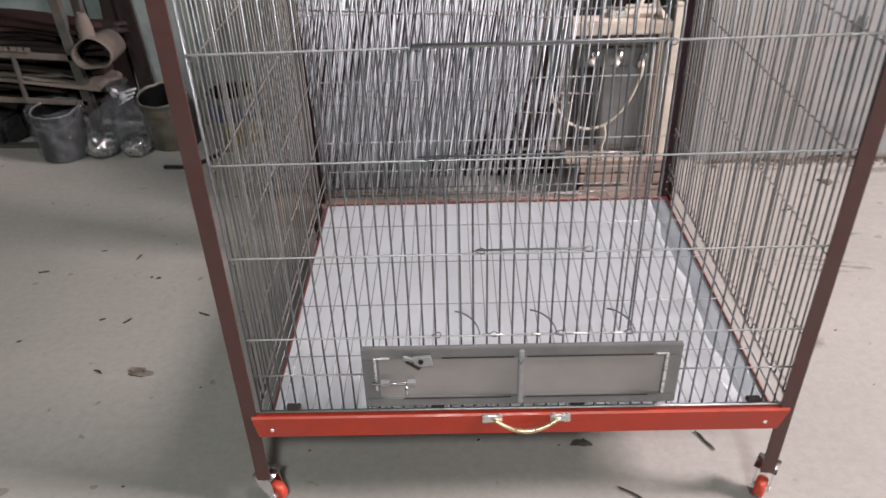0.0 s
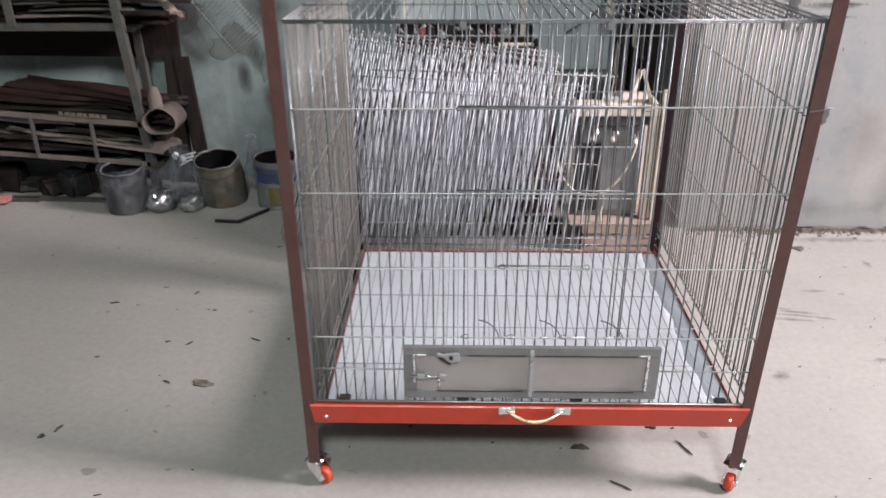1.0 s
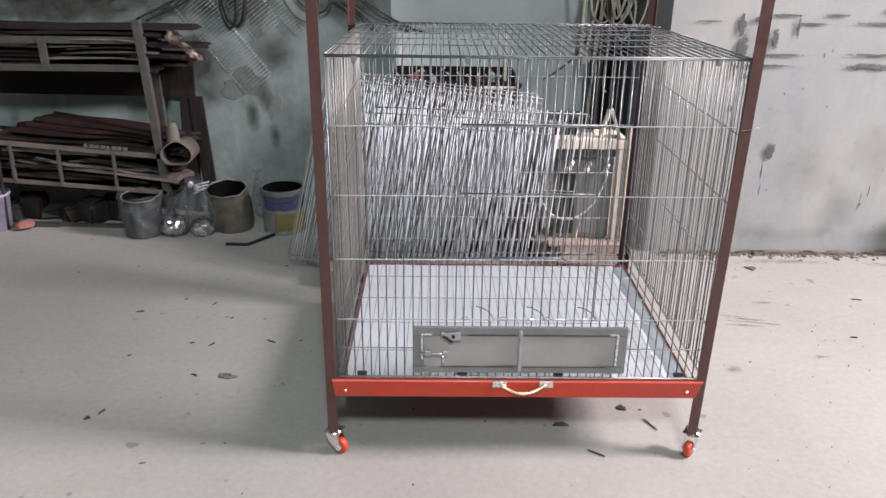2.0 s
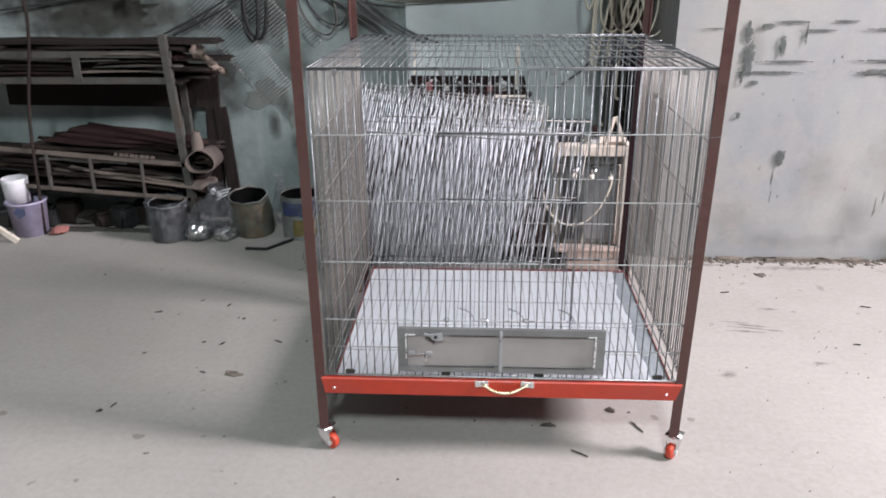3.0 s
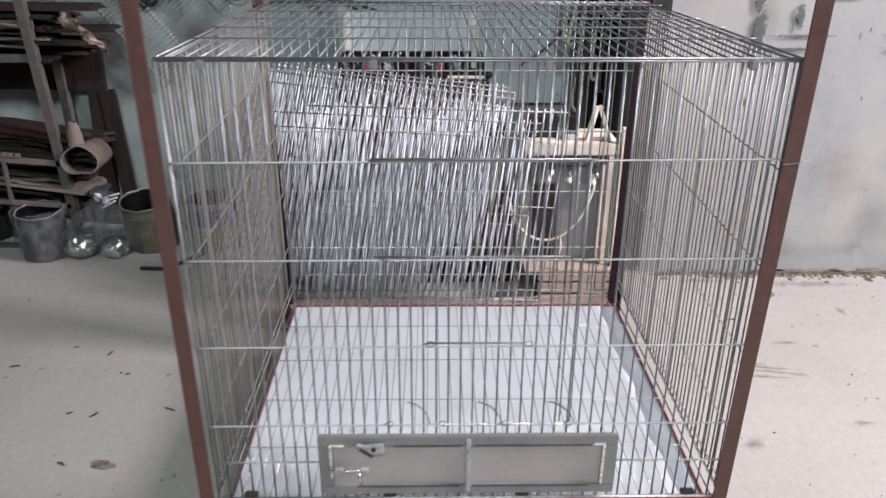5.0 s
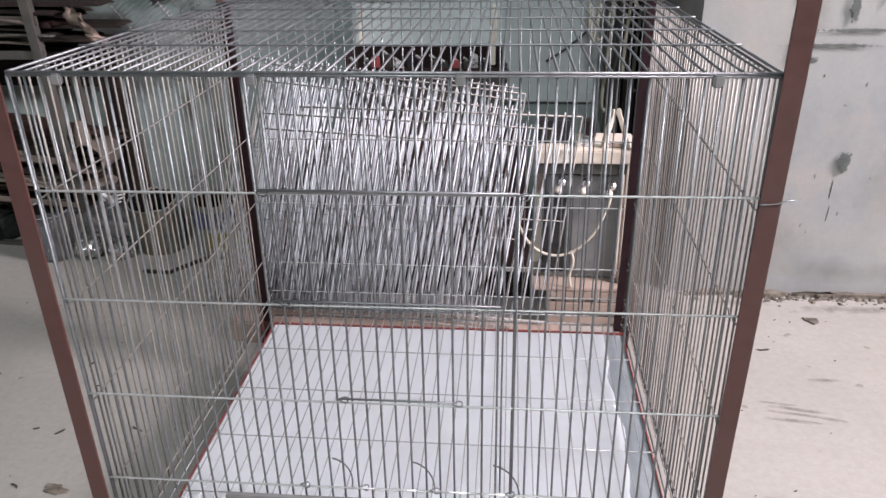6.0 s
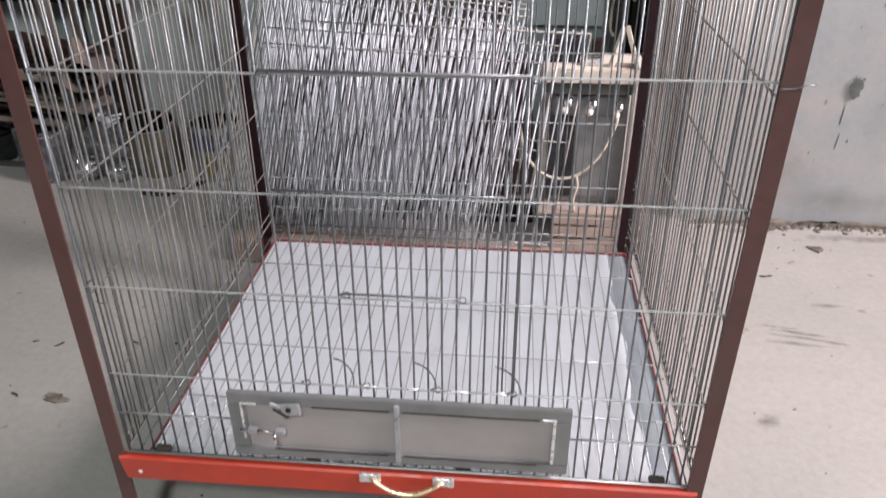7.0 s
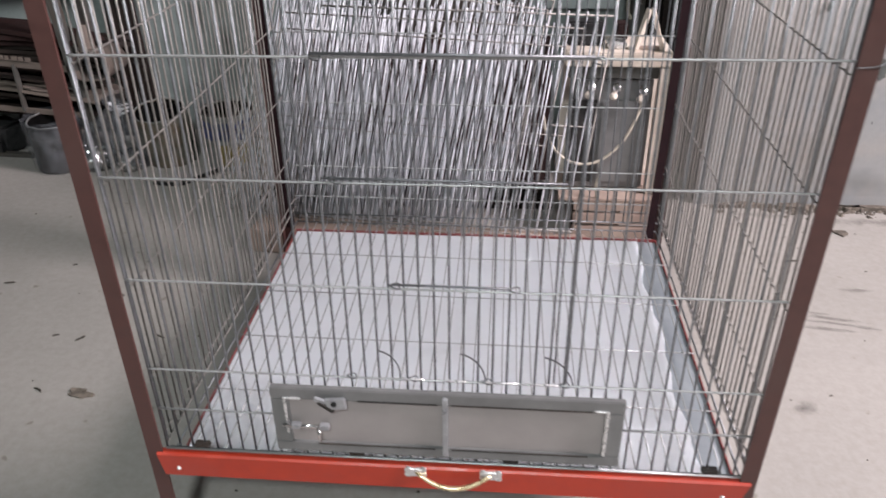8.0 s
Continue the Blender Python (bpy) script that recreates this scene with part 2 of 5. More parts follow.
M_TRACE = soft_smear("grey_pipe_trace", (0.055, 0.061, 0.058), (0.10, 0.108, 0.103), 1.22, 0.9, grain=120.0, spread_by=0.32)

# ---- mesh helpers ----


def mesh_of(name, bm, mat, smooth=False):
    me = bpy.data.meshes.new(name)
    bmesh.ops.recalc_face_normals(bm, faces=bm.faces)
    bm.to_mesh(me)
    bm.free()
    if mat:
        me.materials.append(mat)
    if smooth:
        me.shade_smooth()
    return me


def thing(name, label, category, at=(0, 0, 0), group="", kind=""):
    ob = new(name)
    ob.empty_display_size = 0.05
    ob.location = at
    return tagged(ob, label, category, group, kind)


def root_place(ob):
    while ob.parent is not None:
        ob = ob.parent
    return Vector(ob.location)


def part(name, bm, mat, parent=None, label="", smooth=False):
    if parent is not None:
        bm.transform(Matrix.Translation(-root_place(parent)))
    ob = new(name, mesh_of(name, bm, mat, smooth))
    if parent is not None:
        ob.parent = parent
    return tagged(ob, label)


def piece(name, me, parent, m):
    ob = new(name, me)
    ob.parent = parent
    ob.matrix_basis = Matrix.Translation(-root_place(parent)) @ m
    return ob


def box(bm, x0, x1, y0, y1, z0, z1, bevel=0.0):
    r = bmesh.ops.create_cube(bm, size=1.0)
    for v in r["verts"]:
        v.co = Vector(((x0 + x1) / 2 + v.co.x * (x1 - x0), (y0 + y1) / 2 + v.co.y * (y1 - y0), (z0 + z1) / 2 + v.co.z * (z1 - z0)))
    if bevel:
        edges = {e for v in r["verts"] for e in v.link_edges}
        bmesh.ops.bevel(bm, geom=list(edges), offset=bevel, segments=2, affect="EDGES", clamp_overlap=True)
    return bm


def boxm(*a, bevel=0.0):
    return box(bmesh.new(), *a, bevel=bevel)


def sweep(bm, pts, r, n=6, closed=False):
    """A round tube along a line of points."""
    pts = [Vector(p) for p in pts]
    rings = []
    last = None
    for i, p in enumerate(pts):
        a = pts[i - 1] if (i > 0 or closed) else p
        b = pts[(i + 1) % len(pts)] if (i < len(pts) - 1 or closed) else p
        d = (b - a).normalized()
        if last is None:
            last = d.orthogonal().normalized()
        u = (last - d * last.dot(d)).normalized()
        last = u
        w = d.cross(u)
        rr = r[i] if isinstance(r, (list, tuple)) else r
        rings.append([bm.verts.new(p + rr * (math.cos(k * math.tau / n) * u + math.sin(k * math.tau / n) * w)) for k in range(n)])
    pairs = list(zip(rings, rings[1:])) + ([(rings[-1], rings[0])] if closed else [])
    for a, b in pairs:
        for k in range(n):
            bm.faces.new((a[k], a[(k + 1) % n], b[(k + 1) % n], b[k]))
    if not closed:
        bm.faces.new(rings[0][::-1])
        bm.faces.new(rings[-1])
    return bm


def tube(pts, r, n=6, closed=False):
    return sweep(bmesh.new(), pts, r, n, closed)


def lathe(bm, profile, n=24, centre=(0, 0, 0), axis="z"):
    """Turned shape from (radius, height) pairs, open at the ends unless the radius is zero there."""
    rings = []
    for r, h in profile:
        ring = []
        for k in range(n):
            a = k * math.tau / n
            c, s = r * math.cos(a), r * math.sin(a)
            co = (c, s, h) if axis == "z" else ((h, c, s) if axis == "x" else (c, h, s))
            ring.append(bm.verts.new(Vector(centre) + Vector(co)))
        rings.append(ring)
    for a, b in zip(rings, rings[1:]):
        for k in range(n):
            bm.faces.new((a[k], a[(k + 1) % n], b[(k + 1) % n], b[k]))
    for ring, (r, h) in ((rings[0], profile[0]), (rings[-1], profile[-1])):
        if r < 0.0015:
            bm.faces.new(ring)
    return bm


def smooth_line(keys, n=8):
    """Points along a smooth line through the keys."""
    k = [Vector(p) for p in keys]
    k = [2 * k[0] - k[1]] + k + [2 * k[-1] - k[-2]]
    out = []
    for i in range(1, len(k) - 2):
        for j in range(n):
            s = j / n
            p0, p1, p2, p3 = k[i - 1:i + 3]
            out.append(0.5 * (2 * p1 + (p2 - p0) * s + (2 * p0 - 5 * p1 + 4 * p2 - p3) * s * s + (3 * p1 - p0 - 3 * p2 + p3) * s ** 3))
    out.append(k[-2])
    return out


def angle_iron(bm, x, y, z0, z1, sx, sy, w=0.026, th=0.003):
    """An upright L profile with its corner at (x, y), flanges running towards sx and sy."""
    ring = [(0, 0), (w, 0), (w, th), (th, th), (th, w), (0, w)]
    lo = [bm.verts.new((x + sx * a, y + sy * b, z0)) for a, b in ring]
    hi = [bm.verts.new((x + sx * a, y + sy * b, z1)) for a, b in ring]
    for i in range(6):
        j = (i + 1) % 6
        bm.faces.new((lo[i], lo[j], hi[j], hi[i]))
    bm.faces.new(lo)
    bm.faces.new(hi)
    return bm


def blob_outline(rng, rx, rz, n=18, rough=0.35):
    ph = [rng.uniform(0, math.tau) for _ in range(4)]
    out = []
    for k in range(n):
        a = k * math.tau / n
        s = 1 + rough * (0.5 * math.sin(2 * a + ph[0]) + 0.3 * math.sin(3 * a + ph[1]) + 0.35 * math.sin(5 * a + ph[2]) + 0.2 * math.sin(8 * a + ph[3]))
        out.append((rx * s * math.cos(a), rz * s * math.sin(a)))
    return out


def slab(bm, outline, to_world, depth):
    """A thin slab with the given outline; to_world maps (u, v, height)."""
    lo = [bm.verts.new(to_world(u, v, 0)) for u, v in outline]
    hi = [bm.verts.new(to_world(u * 0.97, v * 0.97, depth)) for u, v in outline]
    n = len(lo)
    for i in range(n):
        bm.faces.new((lo[i], lo[(i + 1) % n], hi[(i + 1) % n], hi[i]))
    bm.faces.new(hi)
    bm.faces.new(lo[::-1])
    return bm


rng = random.Random(7)

# ---- structure ----
WALL_T = 2.42    # face of the teal wall
WALL_R = 1.96    # face of the grey wall
EDGE_R = 0.64    # where the grey wall begins


def setting(name, bm, mat, label, category):
    ob = new(name, mesh_of(name, bm, mat))
    return tagged(ob, label, category, kind="structure")


bm = boxm(-4.1, 5.4, -4.6, 2.7, -0.12, 0.0)
setting("floor", bm, M_FLOOR, "worn dusty pale concrete workshop floor", "floor")
bm = boxm(-4.1, 0.48, WALL_T, 2.7, 0.0, 4.25)
setting("wall_north", bm, M_TEAL, "old teal painted plaster wall with stains", "wall")
bm = boxm(EDGE_R, 5.4, WALL_R, 2.7, 0.0, 4.25)
wall_grey = setting("wall_north_grey", bm, M_GREYWALL, "blotchy grey plaster wall with smears and pipe traces", "wall")
# dark of the recess is put into the colour of its back face
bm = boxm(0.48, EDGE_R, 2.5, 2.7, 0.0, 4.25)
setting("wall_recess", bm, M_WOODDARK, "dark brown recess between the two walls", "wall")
# unseen walls, coloured dim so that less light bounces into the shadows
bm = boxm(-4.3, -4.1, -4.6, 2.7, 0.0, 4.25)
setting("wall_west", bm, M_BACKWALL, "unseen side wall in dim plaster, cuts bounced light", "wall")
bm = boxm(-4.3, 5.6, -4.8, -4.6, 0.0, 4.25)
setting("wall_south", bm, M_BACKWALL, "unseen rear wall in dim plaster, cuts bounced light", "wall")
bm = bmesh.new()
box(bm, 5.4, 5.6, -4.6, -0.6, 0.0, 4.25)
box(bm, 5.4, 5.6, 1.1, 2.7, 0.0, 4.25)
box(bm, 5.4, 5.6, -0.6, 1.1, 3.9, 4.25)
setting("wall_east", bm, M_GREYWALL, "grey plaster wall with a wide open gateway", "wall")
# unseen roof, dark for the same low bounce
bm = bmesh.new()
box(bm, -4.3, -0.2, -4.8, 2.7, 4.25, 4.4)
box(bm, 0.5, 5.6, -4.8, 2.7, 4.25, 4.4)
box(bm, -0.2, 0.5, -2.4, 2.7, 4.25, 4.4)
box(bm, -0.2, 0.5, -4.8, -3.15, 4.25, 4.4)
setting("ceiling", bm, M_CEIL, "unseen dark roof that cuts bounced light, with a small roof light", "ceiling")
bm = boxm(5.4, 40, -40, 40, -0.14, -0.02)
setting("ground", bm, M_FLOOR, "pale concrete yard outside the gate", "ground")

# ---- the bird cage ----
XL, XR = -0.308, 0.443      # planes of the side grilles
YF, YB = 0.79, 1.472        # planes of the front and back grilles
ZT, ZB = 0.845, 0.197       # top grille and foot of the wires
GAP = 0.0169                # wire spacing
BARS_FRONT = (0.7215, 0.5895, 0.4595, 0.329, 0.265)
BARS_SIDE = (0.712, 0.58, 0.447, 0.318)
BARS_BACK = (0.70, 0.572, 0.437, 0.303, 0.235)
R_WIRE, R_BAR = 0.00135, 0.0014

cage = thing("bird_cage", "tall galvanised wire bird cage on a brown angle-iron stand with castors", "bird cage", (0.0625, 1.13, 0))
WIRES = {}


def wire_mesh(length, r, mat=None, n=7, crimp=0.0):
    """A wire along z, from 0 to length, with one shared mesh for each size; crimped where it crosses the others."""
    key = (round(length, 4), r, mat, crimp)
    if key not in WIRES:
        if crimp:
            k = max(2, round(length / GAP)) * 2
            w = tube([(crimp * (i % 2), crimp * (1 - i % 2), length * i / k) for i in range(k + 1)], r, 5)
        else:
            w = tube([(0, 0, 0), (0.0003, 0, length * 0.33), (-0.0003, 0.0002, length * 0.67), (0, 0, length)], r, n)
        WIRES[key] = mesh_of("wire", w, mat or M_WIRE, True)
    return WIRES[key]


def wire(name, parent, a, b, r, mat=None, n=7, crimp=0.0):
    a, b = Vector(a), Vector(b)
    d = b - a
    turn = d.to_track_quat("Z", "Y").to_matrix().to_4x4()
    return piece(name, wire_mesh(d.length, r, mat, n, crimp), parent, Matrix.Translation(a) @ turn)


def spread(a, b, gap):
    n = max(1, round((b - a) / gap))
    return [a + (b - a) * i / n for i in range(n + 1)]


def jit(s=0.0007):
    return rng.uniform(-s, s)


def frame_of(c, r):
    bm = bmesh.new()
    for i in range(4):
        sweep(bm, [c[i], c[(i + 1) % 4]], r, 7)
    return bm


# posts: four brown angle irons that run on above the cage; the front one by the gate leans outwards a little
for x, y, sx, sy, lean in ((-0.335, YF - 0.006, 1, 1, 0.0), (0.4525, YF - 0.006, -1, 1, 0.0135), (-0.3425, YB + 0.02, 1, -1, 0.0), (0.4555, YB + 0.02, -1, -1, 0.0)):
    bm = angle_iron(bmesh.new(), x, y, 0.058, 1.62, sx, sy, 0.0205 if sy > 0 else 0.0185)
    for v in bm.verts:
        v.co.x += lean * (v.co.z - 0.1)
    part("post", bm, M_BROWN, cage, "brown painted angle-iron post")
# dark strips over the back posts put their shade into the colour
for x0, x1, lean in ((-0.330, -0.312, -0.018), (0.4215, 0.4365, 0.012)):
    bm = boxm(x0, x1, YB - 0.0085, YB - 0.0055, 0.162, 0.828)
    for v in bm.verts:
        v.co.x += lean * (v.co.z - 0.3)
    part("post_shade_strip", bm, M_SHADEPOST, cage, "dark strip holding the shade on the back post")

# front grille
corners = [(XL, YF, ZB), (XR, YF, ZB), (XR, YF, ZT), (XL, YF, ZT)]
front = part("front_grille", frame_of(corners, 0.0016), M_WIRE, cage, "galvanised front grille of close upright wires", True)
for x in spread(XL, XR, GAP)[1:-1]:
    wire("wire", front, (x + jit(), YF + 0.002, ZB), (x + jit(), YF + 0.002, ZT), R_WIRE)
# crossbars carry the light from above in their paler colour
for z in BARS_FRONT:
    if z == 0.265:
        wire("crossbar", front, (XL, YF - 0.001, z), (-0.155, YF - 0.001, z), R_BAR, M_BAR)
        wire("crossbar", front, (0.28, YF - 0.001, z), (XR, YF - 0.001, z), R_BAR, M_BAR)
    else:
        wire("crossbar", front, (XL, YF - 0.001, z), (XR, YF - 0.001, z + (0.0045 if z > 0.7 else 0.002)), R_BAR, M_BAR, crimp=0.0004)

wire("crossbar", front, (XL, YF - 0.0035, 0.1985), (XR, YF - 0.0035, 0.1985), 0.0016, M_BAR)

# back grille
ZK = ZT - 0.014             # the back stands a little lower
corners = [(XL, YB, ZB - 0.004), (XR, YB, ZB - 0.004), (XR, YB, ZK), (XL, YB, ZK)]
back = part("back_grille", frame_of(corners, 0.0016), M_WIRE, cage, "galvanised back grille of close upright wires", True)
for x in spread(XL, XR, GAP * 1.05)[1:-1]:
    wire("wire", back, (x + jit(), YB, ZB - 0.004), (x + jit(), YB, ZK), R_WIRE)
for z in BARS_BACK:
    wire("crossbar", back, (XL, YB - 0.003, z), (XR, YB - 0.003, z), R_WIRE, M_BAR, crimp=0.0005)

# side grilles, the gate light put into the paler colour of their wires
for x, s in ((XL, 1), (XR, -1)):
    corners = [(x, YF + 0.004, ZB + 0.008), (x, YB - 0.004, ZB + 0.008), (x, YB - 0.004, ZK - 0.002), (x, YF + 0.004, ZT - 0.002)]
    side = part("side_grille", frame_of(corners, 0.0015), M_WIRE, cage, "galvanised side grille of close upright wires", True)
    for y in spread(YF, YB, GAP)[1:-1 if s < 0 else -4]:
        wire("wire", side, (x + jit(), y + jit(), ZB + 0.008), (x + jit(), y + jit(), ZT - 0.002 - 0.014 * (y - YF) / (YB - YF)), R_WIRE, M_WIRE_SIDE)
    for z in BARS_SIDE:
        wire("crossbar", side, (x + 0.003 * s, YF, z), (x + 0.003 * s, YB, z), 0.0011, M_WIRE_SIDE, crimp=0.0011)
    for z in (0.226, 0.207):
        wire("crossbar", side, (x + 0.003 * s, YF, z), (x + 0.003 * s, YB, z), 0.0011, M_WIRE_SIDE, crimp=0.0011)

# top grille
corners = [(XL, YF, ZT + 0.003), (XR, YF, ZT + 0.003), (XR, YB, ZK + 0.003), (XL, YB, ZK + 0.003)]
top = part("top_grille", frame_of(corners, 0.0016), M_WIRE, cage, "galvanised roof grille of close wires", True)
for x in spread(XL, XR, GAP)[1:-1]:
    wire("wire", top, (x + jit(), YF, ZT + 0.003), (x + jit(), YB, ZK + 0.003), R_WIRE)
for y in (0.933, 1.048, 1.163, 1.272, 1.38):
    wire("crossbar", top, (XL, y, ZT + 0.006 - 0.014 * (y - YF) / (YB - YF)), (XR, y, ZT + 0.006 - 0.014 * (y - YF) / (YB - YF)), R_WIRE, M_WIRE, crimp=0.0006)

# floor grille over the lining
corners = [(XL + 0.004, YF + 0.006, 0.183), (XR - 0.004, YF + 0.006, 0.183), (XR - 0.004, YB - 0.006, 0.177), (XL + 0.004, YB - 0.006, 0.177)]
low = part("floor_grille", frame_of(corners, 0.0015), M_WIRE, cage, "thin galvanised wire floor over the tray", True)
for x in spread(XL + 0.004, XR - 0.004, GAP * 1.3)[1:-1]:
    wire("wire", low, (x + jit(), YF + 0.006, 0.183), (x + jit(), YB - 0.006, 0.177), 0.0010, M_BAR)
for y in spread(YF + 0.006, YB - 0.006, 0.125)[1:-1]:
    wire("crossbar", low, (XL + 0.004, y, 0.1785), (XR - 0.004, y, 0.1785), 0.0009, M_BAR)

# red pull-out tray with its lining
TX0, TX1 = -0.322, 0.447
bm = bmesh.new()
box(bm, XL + 0.001, XR - 0.001, YF + 0.003, YB - 0.012, 0.1535, 0.155)
part("tray_bed", bm, M_TRAYBED, cage, "grey-green galvanised tray sheet")
# unseen sheet added to dim and redden light bounced onto the floor below
part("tray_under_sheet", boxm(XL + 0.002, XR - 0.002, YF + 0.003, YB - 0.013, 0.1500, 0.1530), M_RIM, cage, "unseen dull red sheet added under the tray")
bm = bmesh.new()
prof = [(0.792, 0.1925), (0.783, 0.1925), (0.7805, 0.190), (0.7805, 0.155), (0.783, 0.1525), (0.792, 0.1525)]
lo = [bm.verts.new((TX0 + 0.007 * (0.1925 - z) / 0.04, y, z)) for y, z in prof]
hi = [bm.verts.new((TX1 - 0.013 * (0.1925 - z) / 0.04, y, z)) for y, z in prof]
for i in range(6):
    bm.faces.new((lo[i], lo[(i + 1) % 6], hi[(i + 1) % 6], hi[i]))
bm.faces.new(lo)
bm.faces.new(hi)
band = part("tray_front", bm, M_RED, cage, "glossy red painted tray front")
for x in (TX0 + 0.027, TX1 - 0.032):
    bm = lathe(bmesh.new(), [(0.0, -0.0022), (0.0024, -0.0015), (0.0032, 0.0)], 10, (x, 0.7805, 0.168), "y")
    part("rivet", bm, M_STEEL, band, "small bright rivet", True)
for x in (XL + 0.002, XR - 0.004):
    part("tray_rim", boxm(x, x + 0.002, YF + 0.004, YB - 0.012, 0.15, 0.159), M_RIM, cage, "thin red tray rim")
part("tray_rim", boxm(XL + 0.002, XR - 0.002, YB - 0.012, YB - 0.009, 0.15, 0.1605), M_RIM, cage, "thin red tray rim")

# white lining sheet, its free edge a little wavy
bm = bmesh.new()
NX, NY = 14, 30
grid = []
for j in range(NY + 1):
    y = YF + 0.006 + (YB - 0.014 - YF - 0.006) * j / NY
    edge = 0.398 + 0.004 * math.sin(j * 0.5) + 0.003 * math.sin(j * 1.3)
    grid.append([bm.verts.new((XL + 0.006 + (edge - XL - 0.006) * i / NX, y, 0.1578 + 0.0006 * math.sin(i * 1.1 + j * 0.4))) for i in range(NX + 1)])
for j in range(NY):
    for i in range(NX):
        bm.faces.new((grid[j][i], grid[j][i + 1], grid[j + 1][i + 1], grid[j + 1][i]))
bmesh.ops.solidify(bm, geom=bm.faces[:], thickness=0.0012)
part("lining", bm, M_WHITE, cage, "white plastic lining sheet on the tray")

# brass handle on the tray front
HX0, HX1 = 0.024, 0.121
pts = []
for i in range(17):
    s = i / 16
    x = HX0 + (HX1 - HX0) * s
    dip = math.sin(math.pi * s)
    pts.append((x, 0.778 - 0.010 * dip ** 0.7, 0.187 - 0.0165 * dip))
handle = part("handle", tube(pts, [0.0022 + 0.0013 * math.sin(math.pi * i / 16) for i in range(17)], 10), M_BRASS, cage, "curved brass pull handle", True)
for x in (HX0, HX1):
    bm = bmesh.new()
    box(bm, x - 0.0105, x + 0.0105, 0.7765, 0.7803, 0.1795, 0.1935, bevel=0.0012)
    for dx in (-0.011, 0.011):
        lathe(bm, [(0.0, 0.7768), (0.0045, 0.7768), (0.0045, 0.7802)], 10, (x + dx * 0.9, 0, 0.183), "y")
        lathe(bm, [(0.0, 0.7768), (0.0045, 0.7768), (0.0045, 0.7802)], 10, (x + dx * 0.9, 0, 0.190), "y")
    part("handle_plate", bm, M_STEEL, handle, "dull silver plate")

# sheet-metal feeder door in the grille
PX0, PX1, PZ0, PZ1 = -0.154, 0.279, 0.2125, 0.317
FW = 0.018
panel = part("feeder_door", boxm(PX0 + 0.012, PX1 - 0.012, 0.7835, 0.7865, PZ0 + 0.01, PZ1 - 0.01), M_GREYMETAL, cage, "long grey sheet-metal feeder door")
bm = bmesh.new()
box(bm, PX0, PX1, 0.7795, 0.788, PZ1 - FW, PZ1, bevel=0.0012)
box(bm, PX0, PX1, 0.7795, 0.788, PZ0, PZ0 + FW - 0.002, bevel=0.0012)
box(bm, PX0, PX0 + 0.022, 0.7797, 0.7878, PZ0 + FW - 0.002, PZ1 - FW, bevel=0.001)
box(bm, PX1 - 0.022, PX1, 0.7797, 0.7878, PZ0 + FW - 0.002, PZ1 - FW, bevel=0.001)
part("door_frame", bm, M_GREYFRAME, panel, "dark grey folded metal frame")
part("divider", boxm(0.0595, 0.0665, 0.7765, 0.7834, PZ0 + 0.004, PZ1 - 0.004, bevel=0.0015), M_LOCK, panel, "worn grey upright divider strip")
for x0, x1, z0, z1 in ((-0.1375, -0.1345, 0.245, 0.3035), (-0.1345, -0.116, 0.3005, 0.3035), (0.2565, 0.2605, 0.232, 0.304), (0.243, 0.2565, 0.3015, 0.304)):
    part("bright_edge", boxm(x0, x1, 0.7765, 0.7794, z0, z1, bevel=0.0006), M_STEEL, panel, "bright worn metal edge strip")
for x0, x1, z0 in ((-0.045, 0.053, 0.3000), (0.07, 0.24, 0.3000), (-0.1, 0.05, 0.2268), (0.07, 0.24, 0.2268)):
    part("seam", boxm(x0, x1, 0.7785, 0.7794, z0, z0 + 0.0016), M_DARK, panel, "thin dark seam")
bm = boxm(-0.010, 0.016, -0.0045, 0.0, -0.009, 0.0095, bevel=0.0015)
bm.transform(pose(-0.074, 0.7772, 0.2985, 0, -6, 0))
lock = part("lock_bracket", bm, M_LOCK, panel, "grey folded lock bracket with a hole")
bm = boxm(-0.013, 0.010, -0.0045, 0.0, -0.0035, 0.0035, bevel=0.001)
bm.transform(pose(-0.082, 0.7768, 0.2935, 10, 38, 0))
part("folded_flap", bm, M_DARK, lock, "dark bent flap")
bm = boxm(-0.012, 0.004, -0.0040, 0.0, -0.0035, 0.0035, bevel=0.001)
bm.transform(pose(-0.086, 0.7765, 0.3025, 8, 20, 0))
part("folded_flap", bm, M_LOCK, lock, "")
bm = lathe(bmesh.new(), [(0.0, -0.0062), (0.0036, -0.0062), (0.004, -0.002)], 12, (-0.073, 0.7775, 0.300), "y")
part("keyhole", bm, M_BLACK, lock, "dark round hole")
bolt = part("latch_bolt", tube([(-0.141, 0.7745, 0.2605), (-0.084, 0.7745, 0.2605)], 0.0026, 10), M_CHROME, panel, "small chromed sliding bolt", True)
part("bolt_knob", tube([(-0.096, 0.7735, 0.2605), (-0.0945, 0.769, 0.252), (-0.093, 0.767, 0.244)], 0.0021, 8), M_CHROME, bolt, "", True)
for x in (-0.124, -0.088):
    part("bolt_guide", boxm(x - 0.006, x + 0.006, 0.7715, 0.7792, 0.2565, 0.2645, bevel=0.001), M_LOCK, bolt)

# wire door in the front grille: doubled frame, loops round the bars
DX0, DX1 = -0.064, 0.206
bm = tube([(DX0, YF - 0.004, 0.7275), (DX1, YF - 0.004, 0.7275)], 0.0017, 7)
sweep(bm, [(DX1, YF - 0.004, 0.7275), (DX1, YF - 0.004, 0.337)], 0.0011, 7)
wdoor = part("wire_door", bm, M_WIRE, cage, "lift-up wire door in the front grille", True)
